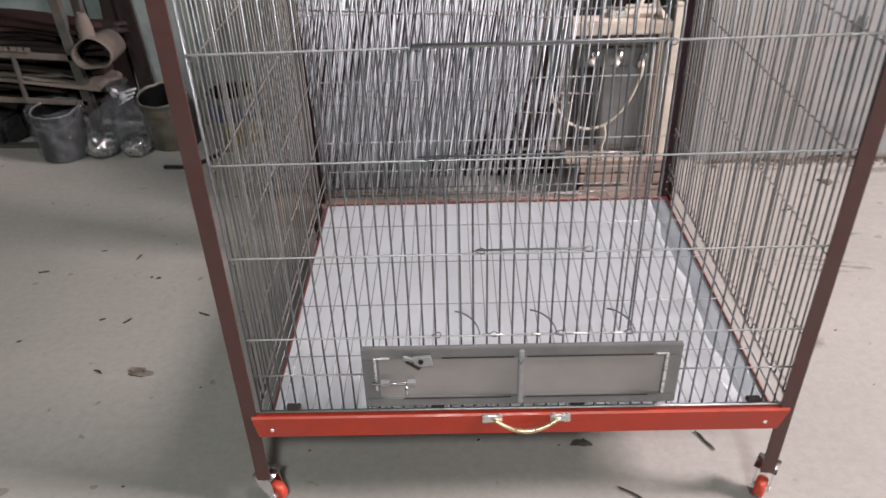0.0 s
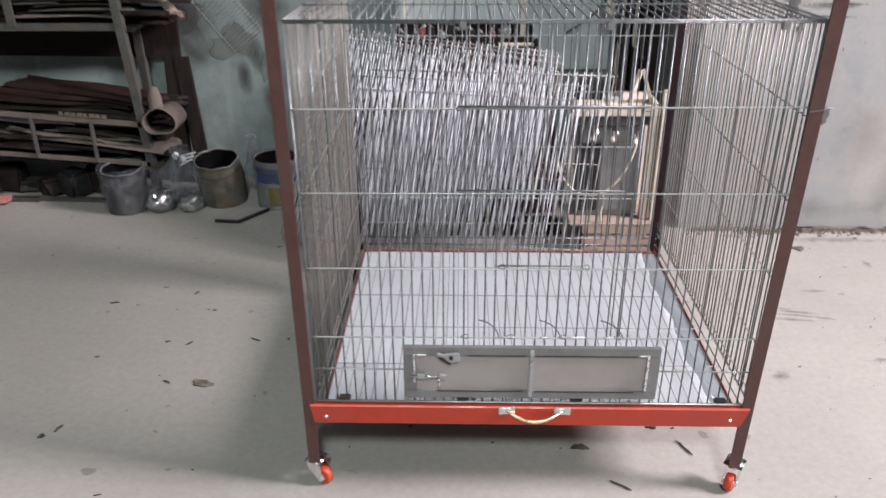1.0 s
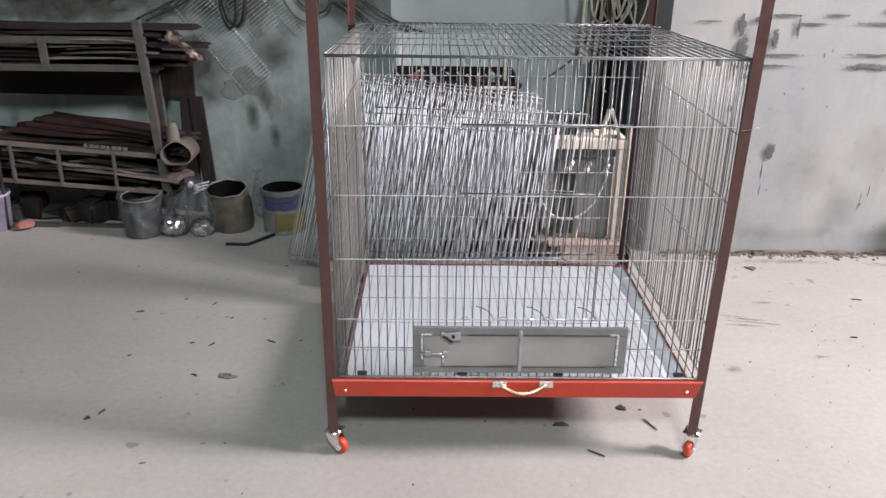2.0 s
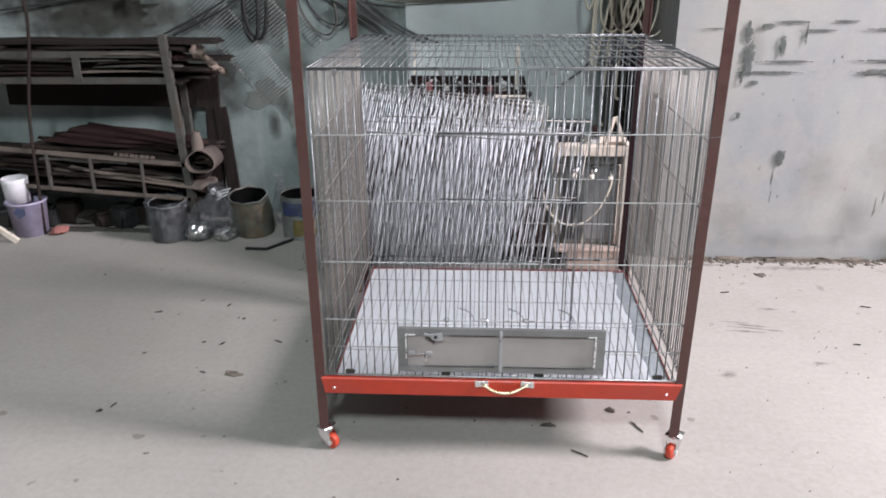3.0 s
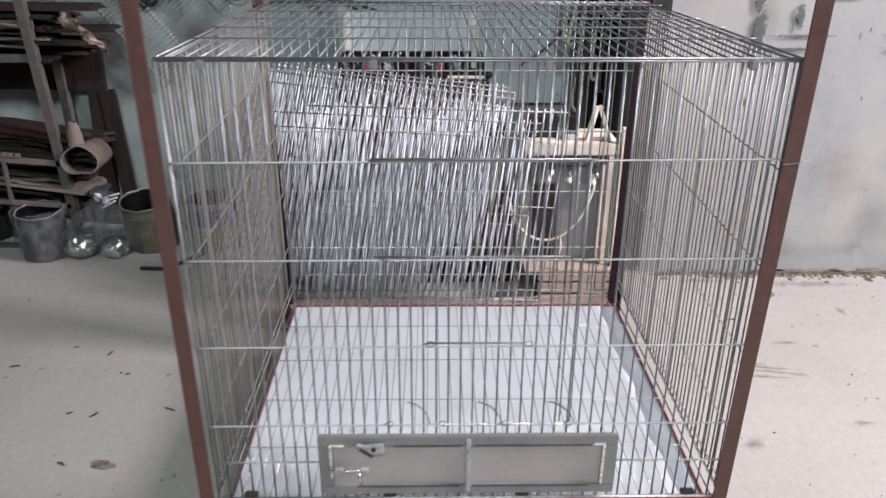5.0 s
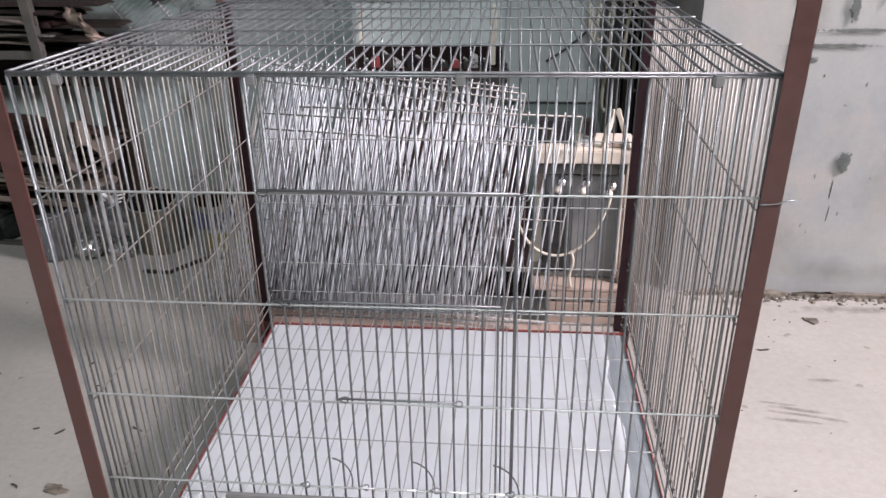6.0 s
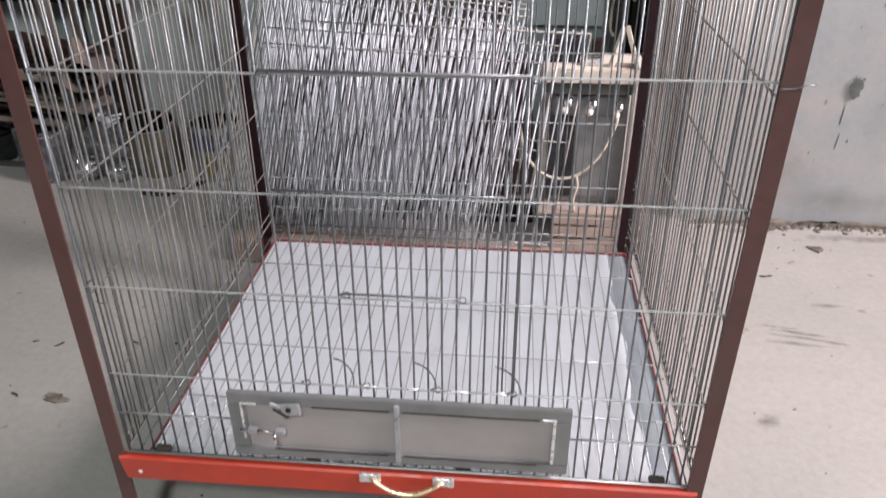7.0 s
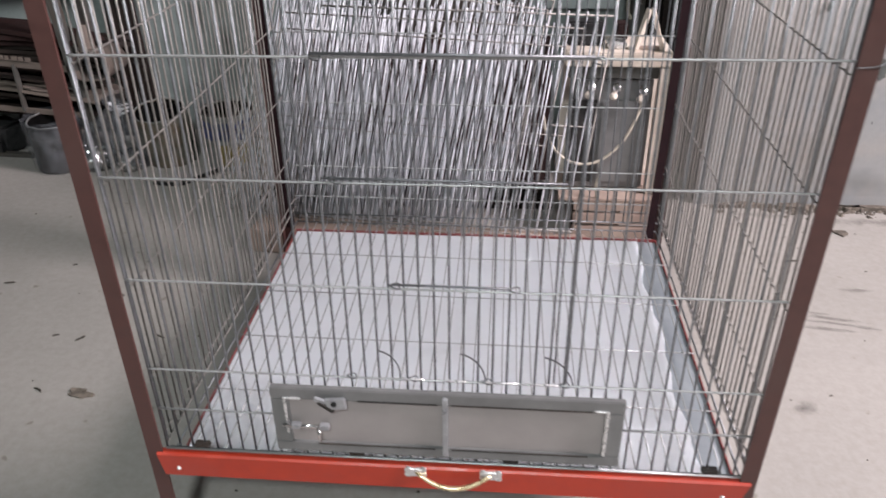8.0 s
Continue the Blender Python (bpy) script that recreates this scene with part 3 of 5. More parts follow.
wire("crossbar", wdoor, (DX0, YF - 0.004, 0.597), (DX1 - 0.016, YF - 0.004, 0.597), 0.0014)
wire("crossbar", wdoor, (0.003, YF - 0.004, 0.468), (0.137, YF - 0.004, 0.468), 0.0014)
wire("wire", wdoor, (DX1 - 0.014, YF - 0.003, 0.337), (DX1 - 0.014, YF - 0.003, 0.7275), 0.0011)
for x, z in ((DX0, 0.724), (DX0 + 0.01, 0.594), (0.003, 0.466), (0.137, 0.466), (DX1, 0.724), (-0.055, 0.334), (0.02, 0.334), (0.108, 0.334), (0.2, 0.334)):
    pts = [(x + 0.006 * math.cos(a) + 0.004, YF - 0.003 + 0.002 * math.sin(2 * a), z + 0.0035 * math.sin(a)) for a in [k * math.tau / 12 for k in range(12)]]
    part("wire_loop", tube(pts, 0.0009, 5, True), M_WIRE, wdoor, "", True)

# bent wire hoops above the feeder door
for cx in (-0.033, 0.071, 0.176):
    pts = [(cx + 0.040 * math.cos(a), YF + 0.004 + 0.040 * math.sin(a), 0.326 + 0.012 * math.sin(a)) for a in [math.pi * k / 18 for k in range(9)]]
    part("hoop", tube(pts, 0.0011, 6), M_WIRE, cage, "bent wire hoop", True)

# bright staples that hold the foot of the wire door
for x0, x1 in ((0.012, 0.037), (0.067, 0.088), (0.112, 0.150), (0.166, 0.198)):
    part("staple", tube([(x0, YF - 0.001, 0.3325), (x0, YF - 0.0045, 0.334), (x1, YF - 0.0045, 0.334), (x1, YF - 0.001, 0.3325)], 0.0012, 6), M_STEEL, cage, "bright wire staple", True)

# clips along the top and foot of the front grille
for x in (-0.256, -0.057, 0.147, 0.386):
    bm = boxm(x - 0.005, x + 0.005, YF - 0.0045, YF + 0.0045, ZT - 0.010, ZT + 0.002, bevel=0.0018)
    part("clip", bm, M_GREYFRAME, cage, "dull grey crimped clip")
for x in (-0.26, -0.053, 0.146, 0.395):
    bm = boxm(x - 0.010, x + 0.010, YF - 0.004, YF + 0.006, 0.2005, 0.2075, bevel=0.0015)
    part("clip", bm, M_DARK, cage, "dark crimped clip")
# a loose end of wire twisted round the post
part("wire_end", tube(smooth_line([(XR - 0.004, YF - 0.009, 0.722), (XR + 0.012, YF - 0.0095, 0.7235), (XR + 0.022, YF - 0.008, 0.7265), (XR + 0.032, YF - 0.004, 0.7255)], 4), 0.0007, 6), M_WIRE, cage, "", True)


# castors: chromed fork and plate, orange wheel
def castor(x, y, turn):
    m = pose(x, y, 0, 0, 0, turn) @ Matrix.Diagonal((0.88, 0.88, 1.0, 1))
    bm = boxm(-0.019, 0.019, -0.019, 0.019, 0.055, 0.058, bevel=0.001)
    lathe(bm, [(0.0, 0.049), (0.015, 0.049), (0.017, 0.052), (0.017, 0.055)], 16)
    bm.transform(m)
    plate = part("castor", bm, M_CHROME, cage, "small chromed castor with an orange wheel", True)
    bm = bmesh.new()
    for s in (-1, 1):
        ring = [(-0.017, 0.052), (0.013, 0.052), (0.021, 0.021), (0.017, 0.0125), (0.011, 0.0125), (-0.013, 0.034)]
        a = [bm.verts.new((u, s * 0.0125, w)) for u, w in ring]
        b = [bm.verts.new((u, s * 0.0145, w)) for u, w in ring]
        for i in range(6):
            bm.faces.new((a[i], a[(i + 1) % 6], b[(i + 1) % 6], b[i]))
        bm.faces.new(a)
        bm.faces.new(b)
    bm.transform(m)
    part("fork", bm, M_CHROME, plate)
    bm = lathe(bmesh.new(), [(0.005, -0.009), (0.015, -0.009), (0.0178, -0.0065), (0.0186, 0.0), (0.0178, 0.0065), (0.015, 0.009), (0.005, 0.009)], 22, (0.015, 0, 0.0187), "y")
    bm.transform(m)
    part("wheel", bm, M_ORANGE, plate, "orange plastic wheel", True)
    bm = lathe(bmesh.new(), [(0.0, -0.016), (0.006, -0.016), (0.006, 0.016), (0.0, 0.016)], 10, (0.015, 0, 0.0187), "y")
    bm.transform(m)
    part("axle", bm, M_STEEL, plate)


castor(XL - 0.016, YF + 0.012, -22)
castor(XR + 0.006, YF + 0.012, 235)
castor(XL - 0.014, YB + 0.004, 160)
castor(XR + 0.006, YB + 0.004, 120)

# ---- leaning stack of loose grille panels behind the cage ----


def rect_wires(x0, x1, z0, z1, y, r):
    bm = bmesh.new()
    for a, b in (((x0, y, z0), (x1, y, z0)), ((x0, y, z1), (x1, y, z1)), ((x0, y, z0), (x0, y, z1)), ((x1, y, z0), (x1, y, z1))):
        sweep(bm, [a, b], r, 6)
    return bm


def grille_panel(w, h, gap, r, label, group, bars=0.2, rack=0.0, mat=None, fall=0.0):
    """A loose flat grille, its lower left corner at the origin, standing in the x-z plane, racked sideways."""
    mat = mat or M_WIRE_OLD
    ob = thing("grille_panel", label, "wire grille", group=group)
    bm = rect_wires(0, w, 0.008, h - 0.008, 0, r * 1.15)
    for v in bm.verts:
        v.co.z -= fall * v.co.x * v.co.z / h
        v.co.x += rack * v.co.z
    rim = part("rim", bm, M_WIRE_SIDE, ob, "", True)
    for x in spread(0, w, gap)[1:-1]:
        top = h - fall * x
        wire("wire", rim, (x + jit(0.001), 0.002, jit(0.002)), (x + rack * top + jit(0.001), 0.002, top + jit(0.002)), r, mat)
    for z in spread(0.008, h - 0.008, bars)[1:-1]:
        wire("crossbar", rim, (rack * z, -0.001, z), (w + rack * z * (1 - fall * w / h), -0.001, z * (1 - fall * w / h)), r * 0.7, M_WIRE_SIDE)
    return ob


# pale batten on the floor that the nearer panels stand on
batten = thing("wooden_batten", "pale worn wooden batten lying under the wire panels", "batten", (-0.09, 1.645, 0))
bm = boxm(-0.40, 0.40, -0.048, 0.048, 0, 0.058, bevel=0.004)
bm.transform(pose(-0.075, 1.648, 0, 0, 0, -4.5))
part("beam", bm, M_BOX, batten)

# lower left corner x and y, foot height, width, height, turn, lean, tilt, sideways rack in degrees, wire gap and radius
STACK = ((-0.608, 1.800, 0.003, 0.714, 0.640, -8, 21, 2.6, 6.0, GAP, 0.0014), (-0.560, 1.786, 0.003, 0.680, 0.628, -8, 21, 2.8, 6.0, GAP, 0.0014), (-0.548, 1.769, 0.003, 0.668, 0.612, -7, 21, 3.2, 6.0, GAP, 0.0014),
         (-0.535, 1.753, 0.003, 0.650, 0.588, -6, 20, 3.0, 6.0, GAP, 0.0014), (-0.600, 1.784, 0.003, 0.650, 0.418, -8, 21, 2.0, 6.0, GAP, 0.0014),
         (-0.384, 1.700, 0.060, 0.676, 0.502, -4, 18, 0.6, 6.4, 0.0205, 0.0019), (-0.470, 1.682, 0.060, 0.690, 0.482, -4.5, 18, 1.4, 6.4, GAP, 0.0014), (-0.455, 1.662, 0.060, 0.640, 0.448, -4.5, 17, 1.8, 6.0, GAP, 0.0014))
for x, y, foot, w, h, turn, lean, tilt, slant, gap, r in STACK:
    ob = grille_panel(w, h, gap, r, "bright galvanised wire grille panel leaning in a stack", "stack of grille panels", rack=math.tan(radians(slant)), fall=0.03 if foot < 0.05 else 0.0)
    ob.matrix_basis = pose(x, y, foot + w * math.sin(radians(tilt)), -lean, tilt, turn)

# two dark boards added to darken the gaps behind the stack
ob = thing("gap_sheet", "dark maroon board added to darken the gaps behind the wire panels", "board", (-0.1, 2.06, 0))
bm = boxm(-0.36, 0.36, 0, 0.008, 0, 0.40, bevel=0.001)
bm.transform(pose(-0.1, 2.05, 0.001, -14, -1.5, 2))
part("board", bm, M_MAROON, ob)
ob = thing("gap_plank", "dark board added to darken the floor behind the wire panels", "board", (-0.1, 1.95, 0))
bm = boxm(-0.44, 0.36, -0.06, 0.07, 0, 0.012, bevel=0.001)
bm.transform(pose(-0.1, 1.95, 0.0, 0, 0, 1.5))
part("board", bm, M_WOODDARK, ob)

# ---- steel cabinet and tool box behind the stack ----
cab = thing("steel_cabinet", "dark grey dented steel cabinet against the wall", "cabinet", (-0.03, 2.27, 0))
part("body", boxm(-0.275, 0.185, 2.17, 2.41, 0.0, 0.535, bevel=0.006), M_DARK, cab)
for z0, z1 in ((0.03, 0.25), (0.27, 0.51)):
    dr = part("door", boxm(-0.26, 0.17, 2.158, 2.1695, z0, z1, bevel=0.003), M_DARK, cab, "dark grey steel door")
    part("door_handle", tube([(0.13, 2.158, (z0 + z1) / 2 - 0.03), (0.13, 2.146, (z0 + z1) / 2 - 0.025), (0.13, 2.146, (z0 + z1) / 2 + 0.025), (0.13, 2.158, (z0 + z1) / 2 + 0.03)], 0.003, 6), M_STEEL, dr, "", True)
tbx = thing("tool_box", "open dark red and black tool box full of tools", "tool box", (-0.05, 2.25, 0.5355))
bm = bmesh.new()
box(bm, -0.265, 0.17, 2.18, 2.34, 0.5355, 0.542)
box(bm, -0.265, 0.17, 2.335, 2.34, 0.542, 0.59)
box(bm, -0.265, -0.26, 2.18, 2.335, 0.542, 0.59)
box(bm, 0.165, 0.17, 2.18, 2.335, 0.542, 0.59)
box(bm, -0.26, 0.165, 2.18, 2.184, 0.542, 0.56)
part("box_body", bm, M_MAROON, tbx, "dark red tool box body")
bm = boxm(-0.265, 0.16, -0.004, 0.0, 0.0, 0.125, bevel=0.0015)
bm.transform(pose(0, 2.345, 0.588, -20))
lid = part("lid", bm, M_LID, tbx, "dull grey lid leaning open")
for x in (-0.255, 0.14):
    bm = boxm(x, x + 0.012, -0.007, -0.0042, 0.004, 0.12)
    bm.transform(pose(0, 2.345, 0.588, -20))
    part("lid_rib", bm, M_CREAM, lid, "pale edge rib of the lid")
part("lid_stay", boxm(0.136, 0.150, 2.30, 2.312, 0.543, 0.675, bevel=0.002), M_CREAM, tbx, "white upright stay")
for i in range(13):
    x = -0.245 + i * 0.031 + rng.uniform(-0.008, 0.008)
    mat = (M_DARK, M_BLACK, M_RIM, M_DARK, M_STEEL, M_BLACK, M_MAROON)[i % 7]
    tl = thing("hand_tool", "dark hand tool standing in the tool box", "tool", (x, 2.25, 0.542), "tools in the box")
    hgt = rng.uniform(0.02, 0.045)
    y = 2.235 + rng.uniform(-0.03, 0.04)
    bm = boxm(x - 0.011, x + 0.011, y - 0.014, y + 0.014, 0.542, 0.542 + hgt, bevel=0.003)
    part("tool_body", bm, mat, tl)
    part("tool_shank", tube([(x, y, 0.542 + hgt), (x + rng.uniform(-0.012, 0.012), y - 0.01, 0.552 + hgt)], 0.004, 6), M_STEEL, tl)
knob = thing("black_knob", "round black knob at the end of a metal rod", "knob", (0.17, 2.175, 0.5355))
part("rod", tube([(0.06, 2.177, 0.541), (0.172, 2.177, 0.541)], 0.005, 8), M_CREAM, knob, "pale rod")
part("ball", lathe(bmesh.new(), [(0.0, -0.013), (0.009, -0.009), (0.013, 0.0), (0.009, 0.009), (0.0, 0.013)], 14, (0.182, 2.177, 0.5485)), M_BLACK, knob, "black ball", True)

# paler sheet added over the wall, standing in for light on its right part
ob = thing("wall_lit_sheet", "added pale sheet standing in for the lit wall above the bench", "sheet", (0.08, 2.41, 0.41))
part("sheet", boxm(-0.285, 0.452, 2.402, 2.4195, 0.41, 1.45, bevel=0.002), M_LITWALL, ob)
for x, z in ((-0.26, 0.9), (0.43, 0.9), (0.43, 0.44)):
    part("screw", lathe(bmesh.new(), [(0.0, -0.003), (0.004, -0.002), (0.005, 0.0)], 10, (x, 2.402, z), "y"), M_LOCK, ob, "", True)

# ---- low bench with a machine under it, on a slatted crate ----
BY = 1.785                  # face of the bench
BZ = 0.106                  # top of the crate
crate = thing("slatted_crate", "low pale slatted wooden crate under the bench", "crate", (0.39, 1.9, 0))
for z0, z1 in ((0.0, 0.03), (0.037, 0.066), (0.073, 0.098)):
    part("slat", boxm(0.300, 0.518, BY - 0.030, BY - 0.018, z0, z1, bevel=0.002), M_BOX, crate)
for x in (0.300, 0.395, 0.497):
    part("corner_post", boxm(x, x + 0.02, BY - 0.0175, BY, 0.0, 0.098), M_WOODDARK, crate)
    part("corner_post", boxm(x, x + 0.02, BY + 0.2, BY + 0.22, 0.0, 0.098), M_WOODDARK, crate)
for y in (BY - 0.03, BY + 0.055, BY + 0.14):
    part("top_slat", boxm(0.262, 0.518, y, y + 0.075, 0.0985, BZ, bevel=0.002), M_BOX, crate)
bench = thing("work_bench", "low cream painted wooden bench with clutter on top", "bench", (0.39, BY + 0.1, BZ))
part("bench_top", boxm(0.258, 0.497, BY, BY + 0.15, 0.420, 0.452, bevel=0.003), M_CREAM, bench)
for x, y in ((0.471, BY + 0.003), (0.471, BY + 0.12), (0.262, BY + 0.12)):
    part("leg", boxm(x, x + 0.025, y, y + 0.026, BZ, 0.420, bevel=0.002), M_CREAM, bench)
part("leg_strip", boxm(0.5000, 0.5160, BY - 0.004, BY + 0.014, BZ, 0.493, bevel=0.001), M_CREAM, bench, "narrow cream strip rising beside the leg")
# apron darker than the bench: shade under the top kept in its colour
part("apron", boxm(0.262, 0.470, BY + 0.012, BY + 0.024, 0.392, 0.420), M_RACK, bench, "dull apron, shade under the top put into its colour")
mach = thing("machine", "dark grey machine housing with bright knobs under the bench", "machine", (0.37, BY + 0.1, BZ))
part("housing", boxm(0.288, 0.466, BY + 0.03, BY + 0.118, BZ, 0.388, bevel=0.006), M_GREYFRAME, mach)
part("front_plate", boxm(0.352, 0.460, BY + 0.024, BY + 0.0295, BZ + 0.02, 0.335, bevel=0.002), M_GREYFRAME, mach, "grey front plate")
part("front_plate", boxm(0.282, 0.345, BY + 0.024, BY + 0.0295, BZ + 0.02, 0.335, bevel=0.002), M_DARK, mach, "dark front plate")
for x, z in ((0.322, 0.372), (0.379, 0.370), (0.440, 0.364)):
    bm = lathe(bmesh.new(), [(0.005, 0.0), (0.006, -0.012), (0.011, -0.014), (0.012, -0.022), (0.009, -0.03), (0.0, -0.032)], 14, (x, BY + 0.03, z), "y")
    part("knob", bm, M_CHROME, mach, "bright metal knob", True)
    bm = lathe(bmesh.new(), [(0.0, -0.011), (0.007, -0.008), (0.0095, 0.0), (0.007, 0.007), (0.0, 0.009)], 10, (x - 0.006, BY + 0.004, z - 0.018), "y")
    part("nut", bm, M_CREAM, mach, "small pale nut", True)
part("cord", tube(smooth_line([(0.215, BY - 0.015, 0.31), (0.226, BY - 0.017, 0.262), (0.258, BY - 0.02, 0.214), (0.305, BY - 0.022, 0.193), (0.355, BY - 0.02, 0.203), (0.402, BY - 0.016, 0.250), (0.432, BY - 0.006, 0.315), (0.440, BY + 0.005, 0.350)]), 0.0036, 7), M_CABLE, mach, "pale cord hanging in a loop", True)
part("cord_end", tube(smooth_line([(0.352, BY - 0.02, 0.202), (0.357, BY - 0.022, 0.175), (0.350, BY - 0.024, 0.14), (0.354, BY - 0.026, 0.109)]), 0.0036, 7), M_CABLE, mach, "", True)
brace = thing("wooden_wedge", "pale wooden slats nailed to a point, standing on the bench", "wooden brace", (0.44, BY + 0.04, 0.452))
for a, b in (((0.414, BY + 0.03, 0.452), (0.436, BY + 0.035, 0.541)), ((0.474, BY + 0.03, 0.452), (0.443, BY + 0.035, 0.543))):
    d = (Vector(b) - Vector(a))
    bm = boxm(-0.0075, 0.0075, -0.005, 0.005, 0, d.length, bevel=0.0015)
    bm.transform(Matrix.Translation(a) @ d.to_track_quat("Z", "Y").to_matrix().to_4x4())
    part("slat", bm, M_CREAM, brace)
part("cross_piece", boxm(0.418, 0.470, BY + 0.026, BY + 0.036, 0.4525, 0.461, bevel=0.001), M_BOX, brace)
for x0, x1, y0, h, mat, lab in ((0.378, 0.405, BY + 0.10, 0.04, M_MAROON, "dark red block on the bench"), (0.352, 0.395, BY + 0.03, 0.016, M_STEEL, "bright metal offcut on the bench"), (0.262, 0.345, BY + 0.055, 0.055, M_BLACK, "black lump on the bench")):
    ob = thing("bench_clutter", lab, "clutter", ((x0 + x1) / 2, y0 + 0.02, 0.452), "clutter on the bench")
    part("block", boxm(x0, x1, y0, y0 + 0.045, 0.452, 0.452 + h, bevel=0.004), mat, ob)

# ---- the recess: brown planks and hanging cables ----
for x0, x1, y0, z1, mat in ((0.485, 0.535, 2.452, 1.5, M_RACK), (0.54, 0.575, 2.44, 1.6, M_WOODDARK), (0.578, 0.628, 2.40, 1.6, M_WOODDARK)):
    ob = thing("plank", "tall dark brown plank standing in the recess", "plank", ((x0 + x1) / 2, y0, 0), "planks in the recess")
    part("board", boxm(x0, x1, y0, y0 + 0.03, 0.0, z1, bevel=0.003), mat, ob)
for i in range(9):
    x = 0.405 + i * 0.024 + rng.uniform(-0.008, 0.008)
    y = 2.28 + rng.uniform(-0.05, 0.04)
    drop = rng.choice((0.62, 0.7, 0.78, 0.52, 0.84))
    w = rng.uniform(0.015, 0.05)
    keys = [(x + 0.01, y, 1.3), (x - w * 0.4, y - 0.01, 1.05), (x - w, y - 0.015, drop + 0.1), (x - w * 0.4, y - 0.02, drop), (x + w * 0.5, y - 0.015, drop + 0.08), (x + 0.05 + w * 0.3, y, 1.0), (x + 0.04, y, 1.3)]
    ob = thing("hanging_cable", "dusty cream cable hanging in a loop", "cable", (x, y, drop), "cables in the recess")
    part("cable", tube(smooth_line(keys, 7), rng.uniform(0.0035, 0.0055), 6), (M_CABLE, M_CABLE, M_CABLE, M_BLACKCABLE, M_RACK)[i % 5], ob, "", True)
for i, (x, z, rx, rz) in enumerate(((0.475, 0.86, 0.045, 0.10), (0.52, 0.88, 0.055, 0.12), (0.575, 0.87, 0.05, 0.13), (0.61, 0.86, 0.055, 0.11), (0.545, 0.80, 0.04, 0.09))):
    ob = thing("cable_coil", "dusty cream cable coil hung in the recess", "cable", (x, 2.25, z), "cable coils in the recess")
    pts = [(x + rx * (1 + 0.12 * math.sin(2 * a + i)) * math.cos(a), 2.235 - 0.006 * i + 0.012 * math.sin(3 * a + i), z + rz * math.sin(a)) for a in [k * math.tau / 24 for k in range(24)]]
    part("cable", tube(pts, 0.0042, 6, True), M_CABLE, ob, "", True)
    part("tie", tube([(x, 2.235 - 0.006 * i, z + rz), (x + 0.006, 2.26, z + rz + 0.15), (x, 2.28, 1.3)], 0.0015, 5), M_BLACKCABLE, ob, "dark tie string")
ob = thing("cable_hook", "dark iron bar holding the hanging cables", "hook", (0.5, 2.3, 1.3))
part("bar", tube([(0.36, 2.28, 1.3), (0.635, 2.28, 1.3)], 0.008, 8), M_DARK, ob)
for i, (x, z0, z1) in enumerate(((0.472, 0.40, 1.0), (0.50, 0.44, 0.9), (0.525, 0.50, 1.3), (0.555, 0.46, 1.3))):
    ob = thing("strap", "pale strap hanging down behind the bench", "strap", (x, 2.33, z0), "straps behind the bench")
    part("web", tube(smooth_line([(x, 2.282, 1.3), (x + 0.012, 2.31, (z0 + z1) / 2 + 0.1), (x - 0.006, 2.33, z0 + 0.06), (x + 0.004, 2.325, z0)], 6), 0.005, 6), (M_CABLE, M_RACK)[i % 2], ob, "", True)

# ---- storage rack with scrap ----
rack = thing("storage_rack", "rusty grey angle-iron rack piled with scrap boards", "rack", (-1.6, 2.25, 0))


def bar_part(name, a, b, w, d, mat, parent, label=""):
    a, b = Vector(a), Vector(b)
    v = b - a
    bm = boxm(-w / 2, w / 2, -d / 2, d / 2, 0, v.length, bevel=min(w, d) * 0.12)
    bm.transform(Matrix.Translation(a) @ v.to_track_quat("Z", "Y").to_matrix().to_4x4())
    return part(name, bm, mat, parent, label)


for x, y, z1, slant in ((-1.095, 2.142, 0.765, -0.05), (-2.2, 2.15, 0.8, 0), (-1.16, 2.37, 0.60, -0.02), (-2.2, 2.36, 0.9, 0)):
    bm = angle_iron(bmesh.new(), x, y, 0.0, z1, -1 if x > -1.5 else 1, 1, 0.026, 0.004)
    for v in bm.verts:
        v.co.x += slant * v.co.z
    part("post", bm, M_RACK, rack)
for z in (0.695, 0.60):
    bar_part("rail", (-2.2, 2.152, z), (-1.12, 2.152, z), 0.006, 0.024, M_RACK, rack)
    bar_part("rail", (-2.2, 2.362, z), (-1.12, 2.362, z), 0.006, 0.024, M_RACK, rack)
for x in (-1.48, -1.85):
    bar_part("upright", (x, 2.148, 0.60), (x, 2.148, 0.705), 0.028, 0.006, M_RACK, rack)
bar_part("rail", (-2.2, 2.145, 0.372), (-1.115, 2.145, 0.283), 0.006, 0.018, M_TUBE, rack, "pale dusty rail")
bar_part("rail", (-2.2, 2.145, 0.225), (-1.115, 2.145, 0.145), 0.006, 0.016, M_TUBE, rack, "pale dusty rail")
bar_part("rail", (-2.2, 2.36, 0.24), (-1.115, 2.36, 0.16), 0.006, 0.022, M_RACK, rack)
for x, z0, z1 in ((-1.665, 0.185, 0.325), (-1.495, 0.172, 0.313), (-1.295, 0.158, 0.297), (-1.9, 0.205, 0.345)):
    bar_part("upright", (x, 2.142, z0), (x + 0.004, 2.142, z1), 0.02, 0.006, M_RACK, rack)
part("shelf_board", boxm(-2.19, -1.1, 2.158, 2.358, 0.585, 0.595), M_WOODDARK, rack, "dark shelf board")
bm = boxm(-0.55, 0.55, 0, 0.2, 0, 0.008)
bm.transform(pose(-1.66, 2.156, 0.166, 0, 4.3, 0))
part("shelf_board", bm, M_WOODDARK, rack, "dark shelf board")


